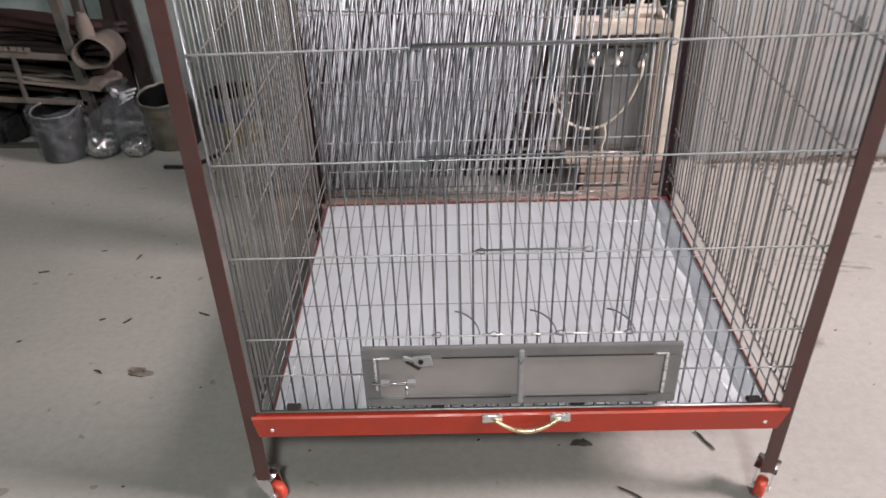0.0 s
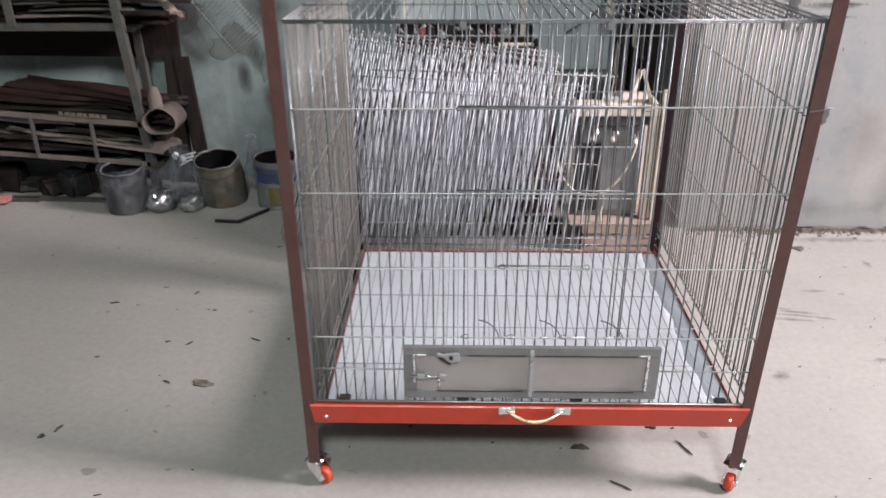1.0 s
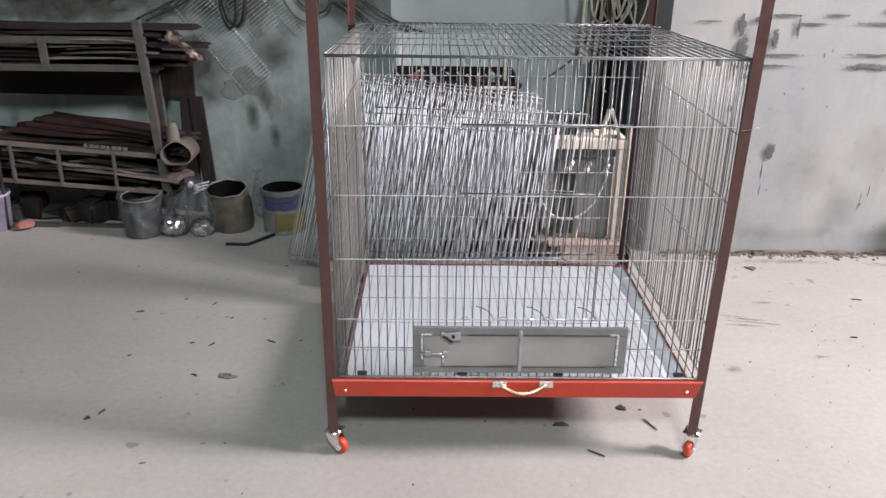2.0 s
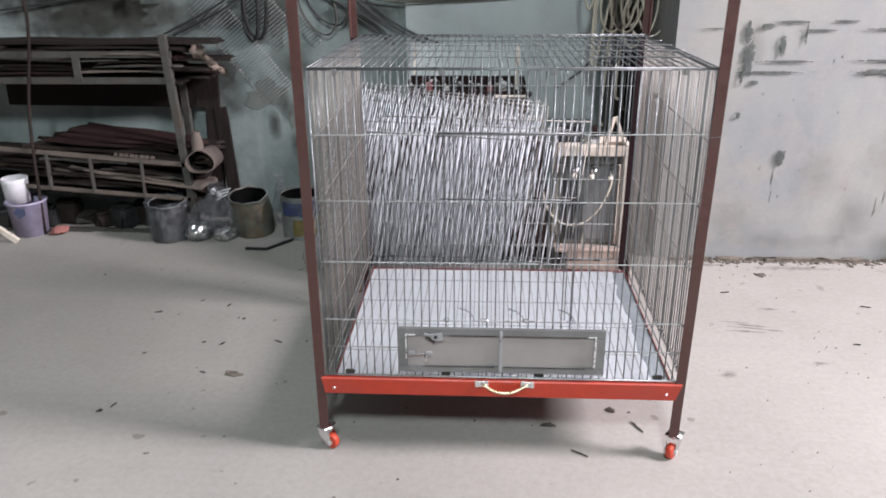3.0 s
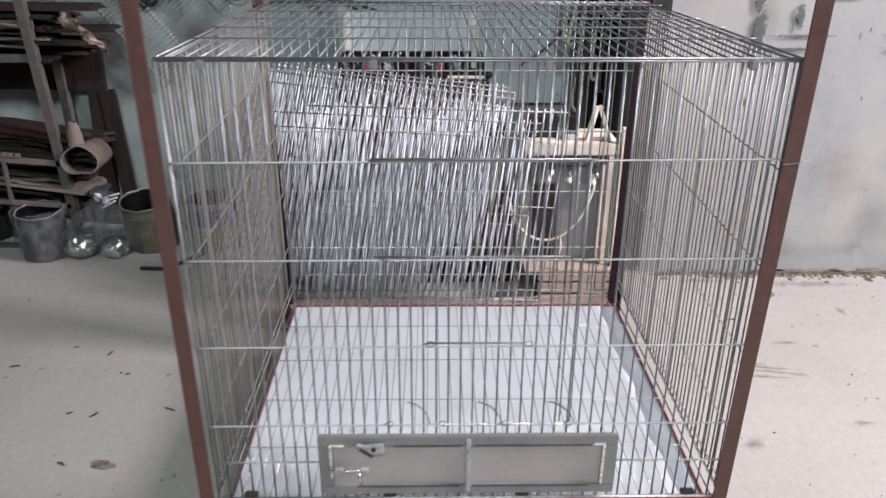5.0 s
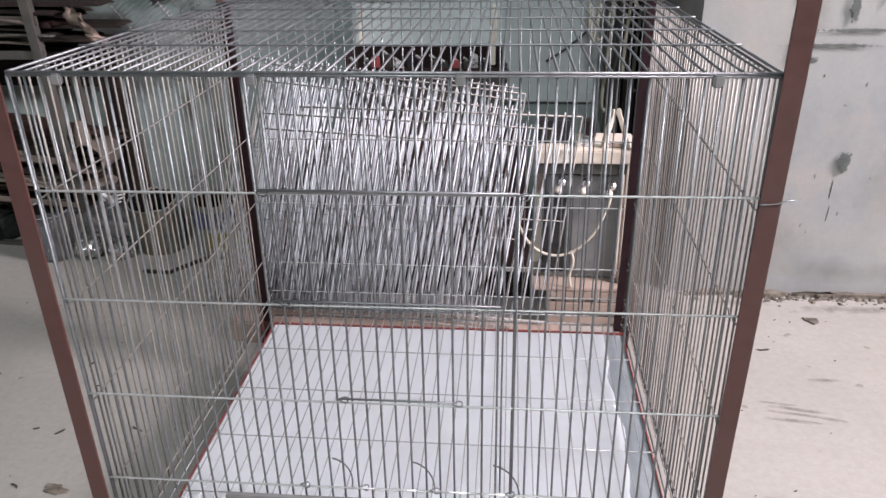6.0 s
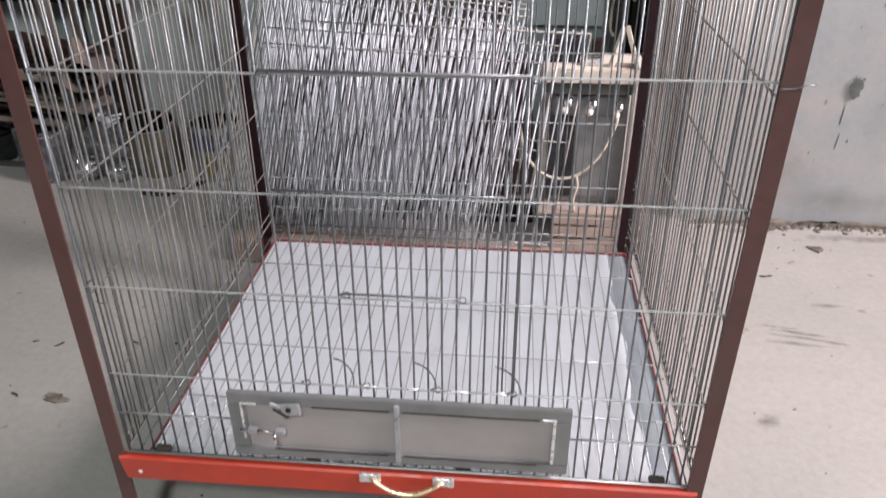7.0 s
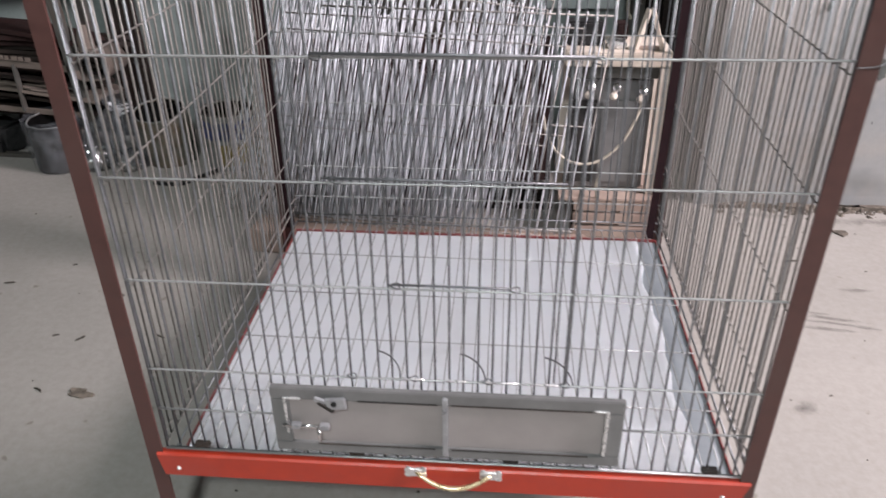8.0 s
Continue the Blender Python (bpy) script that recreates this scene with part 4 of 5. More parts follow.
def scrap(name, label, category, cx, cy, z, w, d, th, turn, tilt, mat, group):
    """A flat offcut with a ragged outline lying at a height."""
    ob = thing(name, label, category, (cx, cy, z), group)
    n = 16
    ring = []
    for k in range(n):
        s = k / n * 4
        side, u = int(s), s - int(s)
        p = ((u - 0.5, -0.5), (0.5, u - 0.5), (0.5 - u, 0.5), (-0.5, 0.5 - u))[side]
        ring.append((p[0] * w + rng.uniform(-0.024, 0.024), p[1] * d + rng.uniform(-0.012, 0.012)))
    bm = bmesh.new()
    slab(bm, ring, lambda u, v, h: (u, v, h + 0.004 * math.sin(u * 14 + cx * 9)), th)
    bm.transform(pose(cx, cy, z, 0, tilt, turn))
    part("sheet", bm, mat, ob)
    return ob


z = 0.596
for i in range(9):
    th = rng.uniform(0.006, 0.013)
    cx = -1.45 + rng.uniform(-0.12, 0.12)
    w = min(rng.uniform(0.7, 1.0), 2 * (-0.95 - cx))
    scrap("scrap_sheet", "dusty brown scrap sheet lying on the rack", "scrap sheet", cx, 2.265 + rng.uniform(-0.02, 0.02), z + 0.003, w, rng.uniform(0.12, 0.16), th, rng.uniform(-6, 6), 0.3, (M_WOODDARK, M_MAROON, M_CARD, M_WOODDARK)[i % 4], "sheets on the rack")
    z += th + rng.uniform(0.003, 0.008)
z = 0.168
for i in range(13):
    th = rng.uniform(0.006, 0.012)
    cx = -1.52 + rng.uniform(-0.16, 0.2)
    w = min(rng.uniform(0.55, 0.95), 2 * (-1.04 - cx))
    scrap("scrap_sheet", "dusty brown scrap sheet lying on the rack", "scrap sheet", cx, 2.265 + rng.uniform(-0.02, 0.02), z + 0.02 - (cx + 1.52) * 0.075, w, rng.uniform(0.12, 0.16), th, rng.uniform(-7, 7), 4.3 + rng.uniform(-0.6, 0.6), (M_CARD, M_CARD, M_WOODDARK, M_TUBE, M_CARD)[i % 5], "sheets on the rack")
    z += th + rng.uniform(0.002, 0.007)
for i in range(12):
    low = i % 2
    cx = -1.36 + rng.uniform(-0.22, 0.14)
    zz = 0.30 - (cx + 1.52) * 0.075 if low else 0.70
    scrap("wood_splinter", "pale worn strip sticking out of the scrap", "wood strip", cx, 2.165 + rng.uniform(-0.012, 0.02), zz - rng.uniform(0.0, 0.10), rng.uniform(0.22, 0.5), 0.022, 0.005, rng.uniform(-5, 5), (4.3 if low else 0.5) + rng.uniform(-4, 4), (M_TUBE, M_RACK, M_CARD)[i % 3], "strips in the scrap")
for i in range(3):
    scrap("dark_board", "dark red board lying on top of the scrap", "board", -1.42 + 0.05 * i, 2.24, 0.345 + 0.014 * i, 0.5, 0.12, 0.012, 4 - 5 * i, 5.5, M_MAROON, "dark boards on the rack")
ob = thing("label_strip", "pale printed strip stuck to the rail", "label", (-1.31, 2.14, 0.31))
for i in range(8):
    x = -1.39 + i * 0.02
    part("strip_bar", boxm(x, x + rng.uniform(0.01, 0.017), 2.137, 2.1395, 0.318 - (x + 1.39) * 0.083, 0.33 - (x + 1.39) * 0.083), M_TUBE, ob)
roll = thing("cardboard_tube", "pale rolled cardboard tube poking out of the rack", "cardboard tube", (-1.07, 2.2, 0.26))
bm = lathe(bmesh.new(), [(0.0465, 0.0), (0.050, 0.0), (0.051, -0.006), (0.049, -0.15), (0.0465, -0.15), (0.0465, 0.0)], 24, (0, 0, 0), "x")
bm.transform(pose(-1.056, 2.125, 0.298, 0, -6, -84) @ Matrix.Diagonal((1, 1.14, 0.88, 1)))
for v in bm.verts:
    v.co.z += 0.004 * math.sin(v.co.x * 70)
part("roll", bm, M_TUBE, roll, "", True)
bm = bmesh.new()
for k in range(5):
    a = k * 1.26
    box(bm, -1.056 + 0.022 * math.cos(a) - 0.022, -1.056 + 0.022 * math.cos(a) + 0.018, 2.15 + 0.012 * k, 2.155 + 0.012 * k, 0.293 + 0.018 * math.sin(a) - 0.006, 0.293 + 0.018 * math.sin(a) + 0.006)
part("packing", bm, M_CARD, roll, "brown crumpled packing inside")
cone = thing("paper_cone", "crumpled pale paper roll standing on the tube", "paper", (-1.072, 2.16, 0.33))
bm = lathe(bmesh.new(), [(0.024, 0.0), (0.022, 0.03), (0.017, 0.055), (0.012, 0.07)], 12, (-1.072, 2.165, 0.338))
part("cone_sheet", bm, M_TUBE, cone, "", True)
film = thing("plastic_scrap", "crumpled pale plastic film hanging off the sheets", "plastic film", (-0.96, 2.15, 0.65))
bm = bmesh.new()
rows = []
for i in range(13):
    s = i / 12
    c = Vector((-1.06 + 0.14 * s, 2.195 - 0.05 * s + 0.012 * math.sin(9 * s), 0.705 - 0.09 * s ** 1.4))
    rows.append([bm.verts.new(c + Vector((0.01 * rng.uniform(-1, 1), 0.012 * rng.uniform(-1, 1), (k - 2) * 0.0125 * (1 - 0.5 * s) + 0.006 * rng.uniform(-1, 1)))) for k in range(5)])
for a, b in zip(rows, rows[1:]):
    for k in range(4):
        bm.faces.new((a[k], a[k + 1], b[k + 1], b[k]))
bmesh.ops.solidify(bm, geom=bm.faces[:], thickness=0.002)
part("film", bm, M_BOX, film, "", True)
ob = thing("leaning_board", "dark brown board leaning on the wall beside the rack", "board", (-1.0, 2.36, 0))
bm = boxm(-0.025, 0.025, 0, 0.016, 0, 0.46, bevel=0.002)
bm.transform(pose(-1.005, 2.34, 0.001, -5, -5, 0))
part("plank", bm, M_WOODDARK, ob)
ob = thing("leaning_board", "dark brown board leaning on the wall beside the rack", "board", (-1.1, 2.38, 0))
bm = boxm(-0.03, 0.03, 0, 0.016, 0, 0.60, bevel=0.002)
bm.transform(pose(-1.085, 2.345, 0.001, -5, 1, 0))
part("plank", bm, M_WOODDARK, ob)
bm = boxm(-0.42, 0.42, 0, 0.014, 0, 0.12)
bm.transform(pose(-1.5, 2.385, 0.46, -3, 0.6, 0))
part("back_board", bm, M_WOODDARK, rack, "dark board behind the shelves")
ob = thing("thin_pole", "thin dark pole standing beside the rack", "pole", (-1.69, 2.12, 0))
part("pole", tube(smooth_line([(-1.72, 2.125, 0.0), (-1.69, 2.13, 0.45), (-1.625, 2.135, 0.8), (-1.64, 2.14, 1.0)], 5), 0.006, 8), M_CARD, ob, "", True)

# floor clutter below the rack
for i in range(9):
    x = -1.95 + i * 0.085 + rng.uniform(-0.02, 0.02)
    ob = thing("floor_scrap", "dark lump of scrap under the rack", "scrap", (x, 2.24, 0), "scrap under the rack")
    bm = boxm(-0.05, 0.05, -0.04, 0.04, 0.0, rng.uniform(0.03, 0.1), bevel=0.012)
    for v in bm.verts:
        v.co += Vector((rng.uniform(-1, 1), rng.uniform(-1, 1), 0)) * 0.008
    bm.transform(pose(x, 2.24 + rng.uniform(-0.03, 0.04), 0, 0, 0, rng.uniform(-40, 40)))
    part("lump", bm, (M_DARK, M_WOODDARK, M_BLACK, M_CARD)[i % 4], ob)
for x, l in ((-1.45, 0.5), (-1.72, 0.36)):
    ob = thing("floor_strip", "dusty flat metal strip lying below the rack", "metal strip", (x, 2.17, 0), "strips below the rack")
    bm = boxm(-l / 2, l / 2, -0.012, 0.012, 0.0, 0.012, bevel=0.002)
    bm.transform(pose(x, 2.165 + rng.uniform(0, 0.03), 0, 0, 0, rng.uniform(-5, 3)))
    part("strip", bm, M_RACK, ob)
rag = thing("rag", "crumpled faded red rag on the floor", "rag", (-1.66, 2.13, 0))
bm = bmesh.new()
bmesh.ops.create_icosphere(bm, subdivisions=3, radius=0.027)
for v in bm.verts:
    q = noise.noise(v.co * 40) * 0.014
    v.co = Vector((v.co.x * 1.3 + q, v.co.y + q, max(v.co.z * 0.55 + q, -0.015)))
bm.transform(pose(-1.66, 2.13, 0.015))
part("cloth", bm, M_PINK, rag, "", True)


# tins and bags along the wall
def tin(x, y, r, h, mat, label, bulge=0.0, drift=0.0, dip=0.0, ragged=0.0):
    """An open tin; bulge swells its belly, drift leans it sideways, dip lowers the near side of the mouth."""
    ob = thing("paint_tin", label, "tin", (x, y, 0), "tins by the wall")

    def bend(bm):
        for v in bm.verts:
            u = v.co.z / h
            a = math.atan2(v.co.y, v.co.x)
            f = 1 + bulge * math.sin(math.pi * min(max(u, 0), 1)) * (1 + 0.35 * math.cos(a)) + 0.5 * ragged * noise.noise(v.co * 25)
            v.co.x, v.co.y = v.co.x * f, v.co.y * f
            v.co.z += dip * v.co.y * u ** 3 + ragged * u ** 6 * 0.18 * noise.noise(Vector((math.cos(a) * 2.2, math.sin(a) * 2.2, x)))
            v.co.x += drift * v.co.z + x
            v.co.y += y
        return bm

    prof = [(0.0, 0.0), (r, 0.0), (r * 1.01, 0.004), (r, 0.008)] + [(r, h * k / 8) for k in range(1, 8)] + [(r, h - 0.006), (r * 1.035, h - 0.003), (r * 1.03, h), (r * 0.955, h), (r * 0.95, h - 0.01), (r * 0.94, h - 0.03), (r * 0.94, 0.012), (0.0, 0.012)]
    part("tin_body", bend(lathe(bmesh.new(), prof, 32)), mat, ob, "", True)
    # inner wall and floor of the tin in one near-black colour
    part("inner_black", bend(lathe(bmesh.new(), [(r * 0.945, h - 0.002), (r * 0.915, h - 0.02), (r * 0.90, h - 0.095), (r * 0.5, h - 0.1), (0.0, h - 0.101)], 26)), M_TINBLACK, ob, "black inside of the tin", True)
    part("rim", bend(tube([(r * math.cos(k * math.tau / 32), r * math.sin(k * math.tau / 32), h) for k in range(32)], 0.0022, 6, True)), M_CANGREY if ragged else M_RACK, ob, "worn bare rim", True)
    pts = [(r * 1.03 * math.cos(a), r * 1.03 * math.sin(a), h - 0.012 - 0.03 * abs(math.sin(a))) for a in [math.pi * (1.1 + 0.8 * k / 10) for k in range(11)]]
    part("bail", bend(tube(pts, 0.0014, 5)), M_RACK, ob, "", True)
    return ob


def label_patch(ob, x, y, r, a0, a1, z0, z1, mat, label):
    """A torn paper label wrapped round part of a tin."""
    bm = bmesh.new()
    n = 16
    rows = [[], []]
    for k in range(n + 1):
        a = radians(a0 + (a1 - a0) * k / n)
        low, high = z0 + 0.007 * noise.noise(Vector((k * 0.9, z0 * 30, 0))), z1 + 0.005 * noise.noise(Vector((k * 0.9, z1 * 30, 4)))
        for row, z in ((rows[0], low), (rows[1], high)):
            row.append(bm.verts.new((x + r * math.cos(a), y + r * math.sin(a), z)))
    for k in range(n):
        bm.faces.new((rows[0][k], rows[0][k + 1], rows[1][k + 1], rows[1][k]))
    bmesh.ops.solidify(bm, geom=bm.faces[:], thickness=-0.0012)
    part("paper_label", bm, mat, ob, label, True)


tin(-0.885, 2.175, 0.074, 0.155, M_CAN, "open dented rusty tin, black inside, ragged bare rim", 0.09, -0.10, 0.16, 0.035)
paint_tin = tin(-0.688, 2.165, 0.078, 0.168, M_CANGREY, "open pale dirty paint tin with torn blue and yellow label")
label_patch(paint_tin, -0.688, 2.165, 0.0795, -138, 25, 0.096, 0.150, M_CANBLUE, "torn blue label")
label_patch(paint_tin, -0.688, 2.165, 0.0795, -104, 25, 0.016, 0.082, M_CANYELLOW, "torn yellow label")
wrapped = tin(-1.200, 2.105, 0.068, 0.148, M_DARK, "dark dusty tin wrapped in clear film by the rack", 0.02, 0.0, 0.08, 0.03)
bm = lathe(bmesh.new(), [(0.078, 0.0), (0.080, 0.02), (0.078, 0.05), (0.081, 0.08), (0.078, 0.11), (0.081, 0.135), (0.076, 0.158)], 36)
for v in bm.verts:
    k = noise.noise(v.co * 30)
    f = 1 + 0.10 * k + 0.03 * math.sin(9 * math.atan2(v.co.y, v.co.x) + v.co.z * 30)
    v.co = Vector((v.co.x * f - 1.200, v.co.y * f + 2.105, v.co.z + 0.001 + 0.012 * k * v.co.z / 0.16))
part("film_wrap", bm, M_FILM, wrapped, "clear crumpled film", True)


def plastic_bag(x, y, r, h, lean, label, full=True):
    ob = thing("plastic_bag", label, "plastic bag", (x, y, 0), "bags by the wall")
    prof = [(0.0, 0.0), (r * 0.75, 0.0), (r, 0.02), (r * 1.08, h * 0.22), (r * 1.0, h * 0.40), (r * 0.74, h * 0.62), (r * 0.42, h * 0.78), (r * 0.22, h * 0.87), (r * 0.26, h * 0.9), (r * 0.55, h)]
    fine = []
    for (r0, h0), (r1, h1) in zip(prof, prof[1:]):
        fine += [(r0 + (r1 - r0) * k / 4, h0 + (h1 - h0) * k / 4) for k in range(4)]
    fine.append(prof[-1])
    bm = lathe(bmesh.new(), fine, 40)
    for v in bm.verts:
        k = noise.noise(Vector((v.co.x * 22 + x * 7, v.co.y * 22, v.co.z * 16)))
        a = math.atan2(v.co.y, v.co.x)
        f = 1 + 0.30 * k + 0.16 * math.sin(a * 9 + v.co.z * 20) * (v.co.z / h)
        v.co.x, v.co.y = v.co.x * f, v.co.y * f
        if v.co.z > 0.01:
            v.co.x += lean * v.co.z * (0.5 + 0.5 * v.co.z / h)
            v.co.z += 0.01 * k
    bm.transform(Matrix.Translation((x, y, 0.001)))
    part("film", bm, M_FILM, ob, "clear crumpled film", True)
    if not full:
        return ob
    part("tied_neck", lathe(bmesh.new(), [(0.0, -0.014), (0.009, -0.010), (0.012, 0.0), (0.008, 0.010), (0.0, 0.014)], 12, (x + lean * h * 0.82, y, h * 0.88)), M_PALE, ob, "white twisted knot", True)
    bm = bmesh.new()
    bmesh.ops.create_icosphere(bm, subdivisions=4, radius=r * 0.80)
    for v in bm.verts:
        k = noise.noise(v.co * 38 + Vector((x * 5, 0, 0))) + 0.5 * noise.noise(v.co * 95)
        v.co = v.co * (1 + 0.22 * k)
        v.co.z = max(v.co.z * 0.8, -r * 0.55)
    bm.transform(Matrix.Translation((x, y - 0.012, r * 0.57)))
    part("contents", bm, M_CHROME, ob, "bright metal bits inside", True)
    return ob


plastic_bag(-1.084, 2.105, 0.062, 0.215, 0.42, "clear plastic bag of shiny bits leaning on the next")
plastic_bag(-0.978, 2.102, 0.054, 0.205, -0.05, "clear plastic bag of shiny bits tied at the neck")
plastic_bag(-0.795, 2.3, 0.04, 0.20, -0.05, "clear empty plastic bag against the wall", False)
ob = thing("plastic_flap", "crumpled pale strip of plastic film on the bags", "plastic film", (-0.965, 2.13, 0.19), "bags by the wall")
for k in range(3):
    pts = smooth_line([(-1.0, 2.11 - 0.006 * k, 0.185 - 0.014 * k), (-0.972, 2.097, 0.196 - 0.012 * k), (-0.937 - 0.008 * k, 2.092, 0.206 - 0.012 * k)], 5)
    part("fold", tube(pts, 0.0032, 6), M_PALE, ob, "", True)

lil = thing("paint_bucket", "lilac plastic bucket with a pale one stacked in it", "bucket", (-1.78, 2.14, 0))
part("bucket", lathe(bmesh.new(), [(0.0, 0.0), (0.062, 0.0), (0.072, 0.13), (0.077, 0.132), (0.077, 0.14), (0.069, 0.14), (0.06, 0.01), (0.0, 0.01)], 26, (-1.78, 2.14, 0)), M_LILAC, lil, "lilac bucket", True)
part("stain", slab(bmesh.new(), blob_outline(rng, 0.02, 0.022), lambda u, v, h: (-1.77 + u, 2.0715 - h - 0.0006 * (v + 0.02) * 80, 0.105 + v), 0.002), M_CANBLUE, lil, "dark blue paint run")
part("inner_bucket", lathe(bmesh.new(), [(0.0, 0.128), (0.045, 0.128), (0.048, 0.21), (0.05, 0.225), (0.044, 0.225), (0.04, 0.14), (0.0, 0.14)], 22, (-1.815, 2.15, 0)), M_PALE, lil, "pale bucket", True)
ob = thing("pale_batten", "pale wooden batten leaning beside the buckets", "batten", (-1.86, 2.06, 0))
bm = boxm(-0.011, 0.011, -0.007, 0.007, 0, 0.32, bevel=0.001)
bm.transform(pose(-1.775, 2.03, 0.004, 0, -52, 0))
part("batten", bm, M_CREAM, ob)

# bent black offcut by the tins
ob = thing("metal_offcut", "flat grey metal offcut with black edges on the floor", "metal offcut", (-0.81, 2.02, 0))
bm = slab(bmesh.new(), ((-0.865, 1.99), (-0.79, 1.985), (-0.715, 2.085), (-0.785, 2.09)), lambda u, v, h: (u if h == 0 else u / 0.97, v if h == 0 else v / 0.97, 0.001 + h), 0.011)
part("plate", bm, M_GREYMETAL, ob, "grey painted plate")
bm = bmesh.new()
sweep(bm, [(-0.867, 1.984, 0.0065), (-0.788, 1.979, 0.0065)], 0.006, 4)
sweep(bm, [(-0.788, 1.979, 0.0065), (-0.711, 2.083, 0.0065)], 0.006, 4)
part("edge", bm, M_BLACK, ob, "black edge")

# ---- grille trays, hose and cables on the teal wall ----
for x, z, w, h, turn, y in ((-1.14, 0.84, 0.475, 0.14, 53, 2.395), (-1.0, 0.927, 0.33, 0.13, 53, 2.40), (-0.765, 0.83, 0.19, 0.05, 53, 2.405)):
    ob = grille_panel(w, h, 0.0125, 0.0009, "small wire grille tray hanging askew on the wall", "grille trays on the wall", 0.06, mat=M_LOCK)
    ob.matrix_basis = pose(x, y, z, 0, 0, 0) @ pose(0, 0, 0, 0, turn, 0)
for cx, cz, rx, rz in ((-0.885, 0.83, 0.03, 0.115), (-0.865, 0.86, 0.045, 0.14)):
    ob = thing("hose_coil", "black rubber hose coil hanging on the wall", "hose", (cx, 2.39, cz), "hoses on the wall")
    pts = [(cx + rx * math.cos(a), 2.395 + 0.006 * math.sin(3 * a), cz + rz * math.sin(a)) for a in [k * math.tau / 26 for k in range(26)]]
    part("hose", tube(pts, 0.007, 7, True), M_BLACK, ob, "", True)
WALL_CABLES = (((-1.9, 0.83), (-1.5, 0.885), (-1.15, 0.94), (-0.9, 1.02)), ((-1.235, 0.742), (-1.11, 0.80), (-0.99, 0.862), (-0.86, 0.95)),
               ((-1.2, 0.735), (-1.09, 0.785), (-0.97, 0.845), (-0.83, 0.94)), ((-0.62, 0.98), (-0.497, 0.885), (-0.39, 0.80), (-0.296, 0.745), (-0.2, 0.70)),
               ((-0.58, 0.98), (-0.46, 0.885), (-0.36, 0.805), (-0.262, 0.745), (-0.16, 0.705)), ((-0.62, 0.90), (-0.50, 0.82), (-0.42, 0.765), (-0.35, 0.71)))
for keys in WALL_CABLES:
    ob = thing("wall_cable", "thin black cable sagging along the wall", "cable", (keys[0][0], 2.41, keys[0][1]), "cables along the wall")
    part("cable", tube(smooth_line([(x, 2.394 + 0.003 * math.sin(i * 2), z) for i, (x, z) in enumerate(keys)]), 0.0042, 6), M_BLACKCABLE, ob, "", True)
for keys, r, mat in ((((-2.1, 0.905), (-1.7, 0.885), (-1.35, 0.90), (-1.0, 0.95)), 0.005, M_BLACKCABLE), 
                     (((-0.62, 0.94), (-0.5, 0.905), (-0.3, 0.872), (-0.1, 0.868), (0.12, 0.885)), 0.004, M_RACK), (((-0.55, 0.90), (-0.35, 0.862), (-0.15, 0.858), (0.1, 0.872), (0.4, 0.90)), 0.0035, M_GREEN), (((-0.66, 0.93), (-0.55, 0.86), (-0.43, 0.80), (-0.36, 0.74), (-0.33, 0.70)), 0.004, M_BLACKCABLE),
                     (((-0.70, 0.98), (-0.69, 0.85), (-0.64, 0.76), (-0.58, 0.74), (-0.55, 0.80), (-0.57, 0.90), (-0.6, 0.98)), 0.004, M_RACK), (((-0.66, 0.98), (-0.66, 0.87), (-0.60, 0.79), (-0.53, 0.78), (-0.50, 0.86), (-0.53, 0.98)), 0.0045, M_BLACKCABLE)):
    ob = thing("wall_cable", "thin dusty cable slung along the wall", "cable", (keys[0][0], 2.40, keys[0][1]), "cables along the wall")
    part("cable", tube(smooth_line([(x, 2.388 + 0.004 * math.sin(i * 2 + r * 900), z) for i, (x, z) in enumerate(keys)]), r, 6), mat, ob, "", True)
ob = thing("wall_cable", "pale cable crossing the wall", "cable", (0.42, 2.41, 0.62), "cables along the wall")
part("cable", tube(smooth_line([(0.30, 2.397, 0.535), (0.36, 2.397, 0.575), (0.42, 2.397, 0.63), (0.47, 2.39, 0.72)]), 0.004, 6), M_BLACKCABLE, ob, "", True)
wn_ob = [o for o in scene.objects if o.name == "wall_north"][0]
for x, z, rx, rz in ((-0.79, 0.82, 0.04, 0.13), (-0.75, 0.42, 0.025, 0.05), (-0.86, 0.5, 0.09, 0.05)):
    bm = slab(bmesh.new(), blob_outline(rng, rx, rz, 26, 0.5), lambda u, v, h: (x + u, WALL_T - h, z + v), 0.0015)
    part("stain", bm, M_DAMP, wn_ob, "dark damp stain")

# ---- marks on the grey wall ----
LINES = ((0.955, 1.054, 0.820, 4), (1.132, 1.207, 0.822, 3), (1.03, 1.145, 0.794, 3), (1.223, 1.425, 0.797, 4), (0.902, 1.095, 0.696, 4), (1.207, 1.417, 0.698, 4), (0.811, 1.091, 0.661, 4), (1.215, 1.40, 0.664, 11), (0.72, 0.80, 0.80, 2))
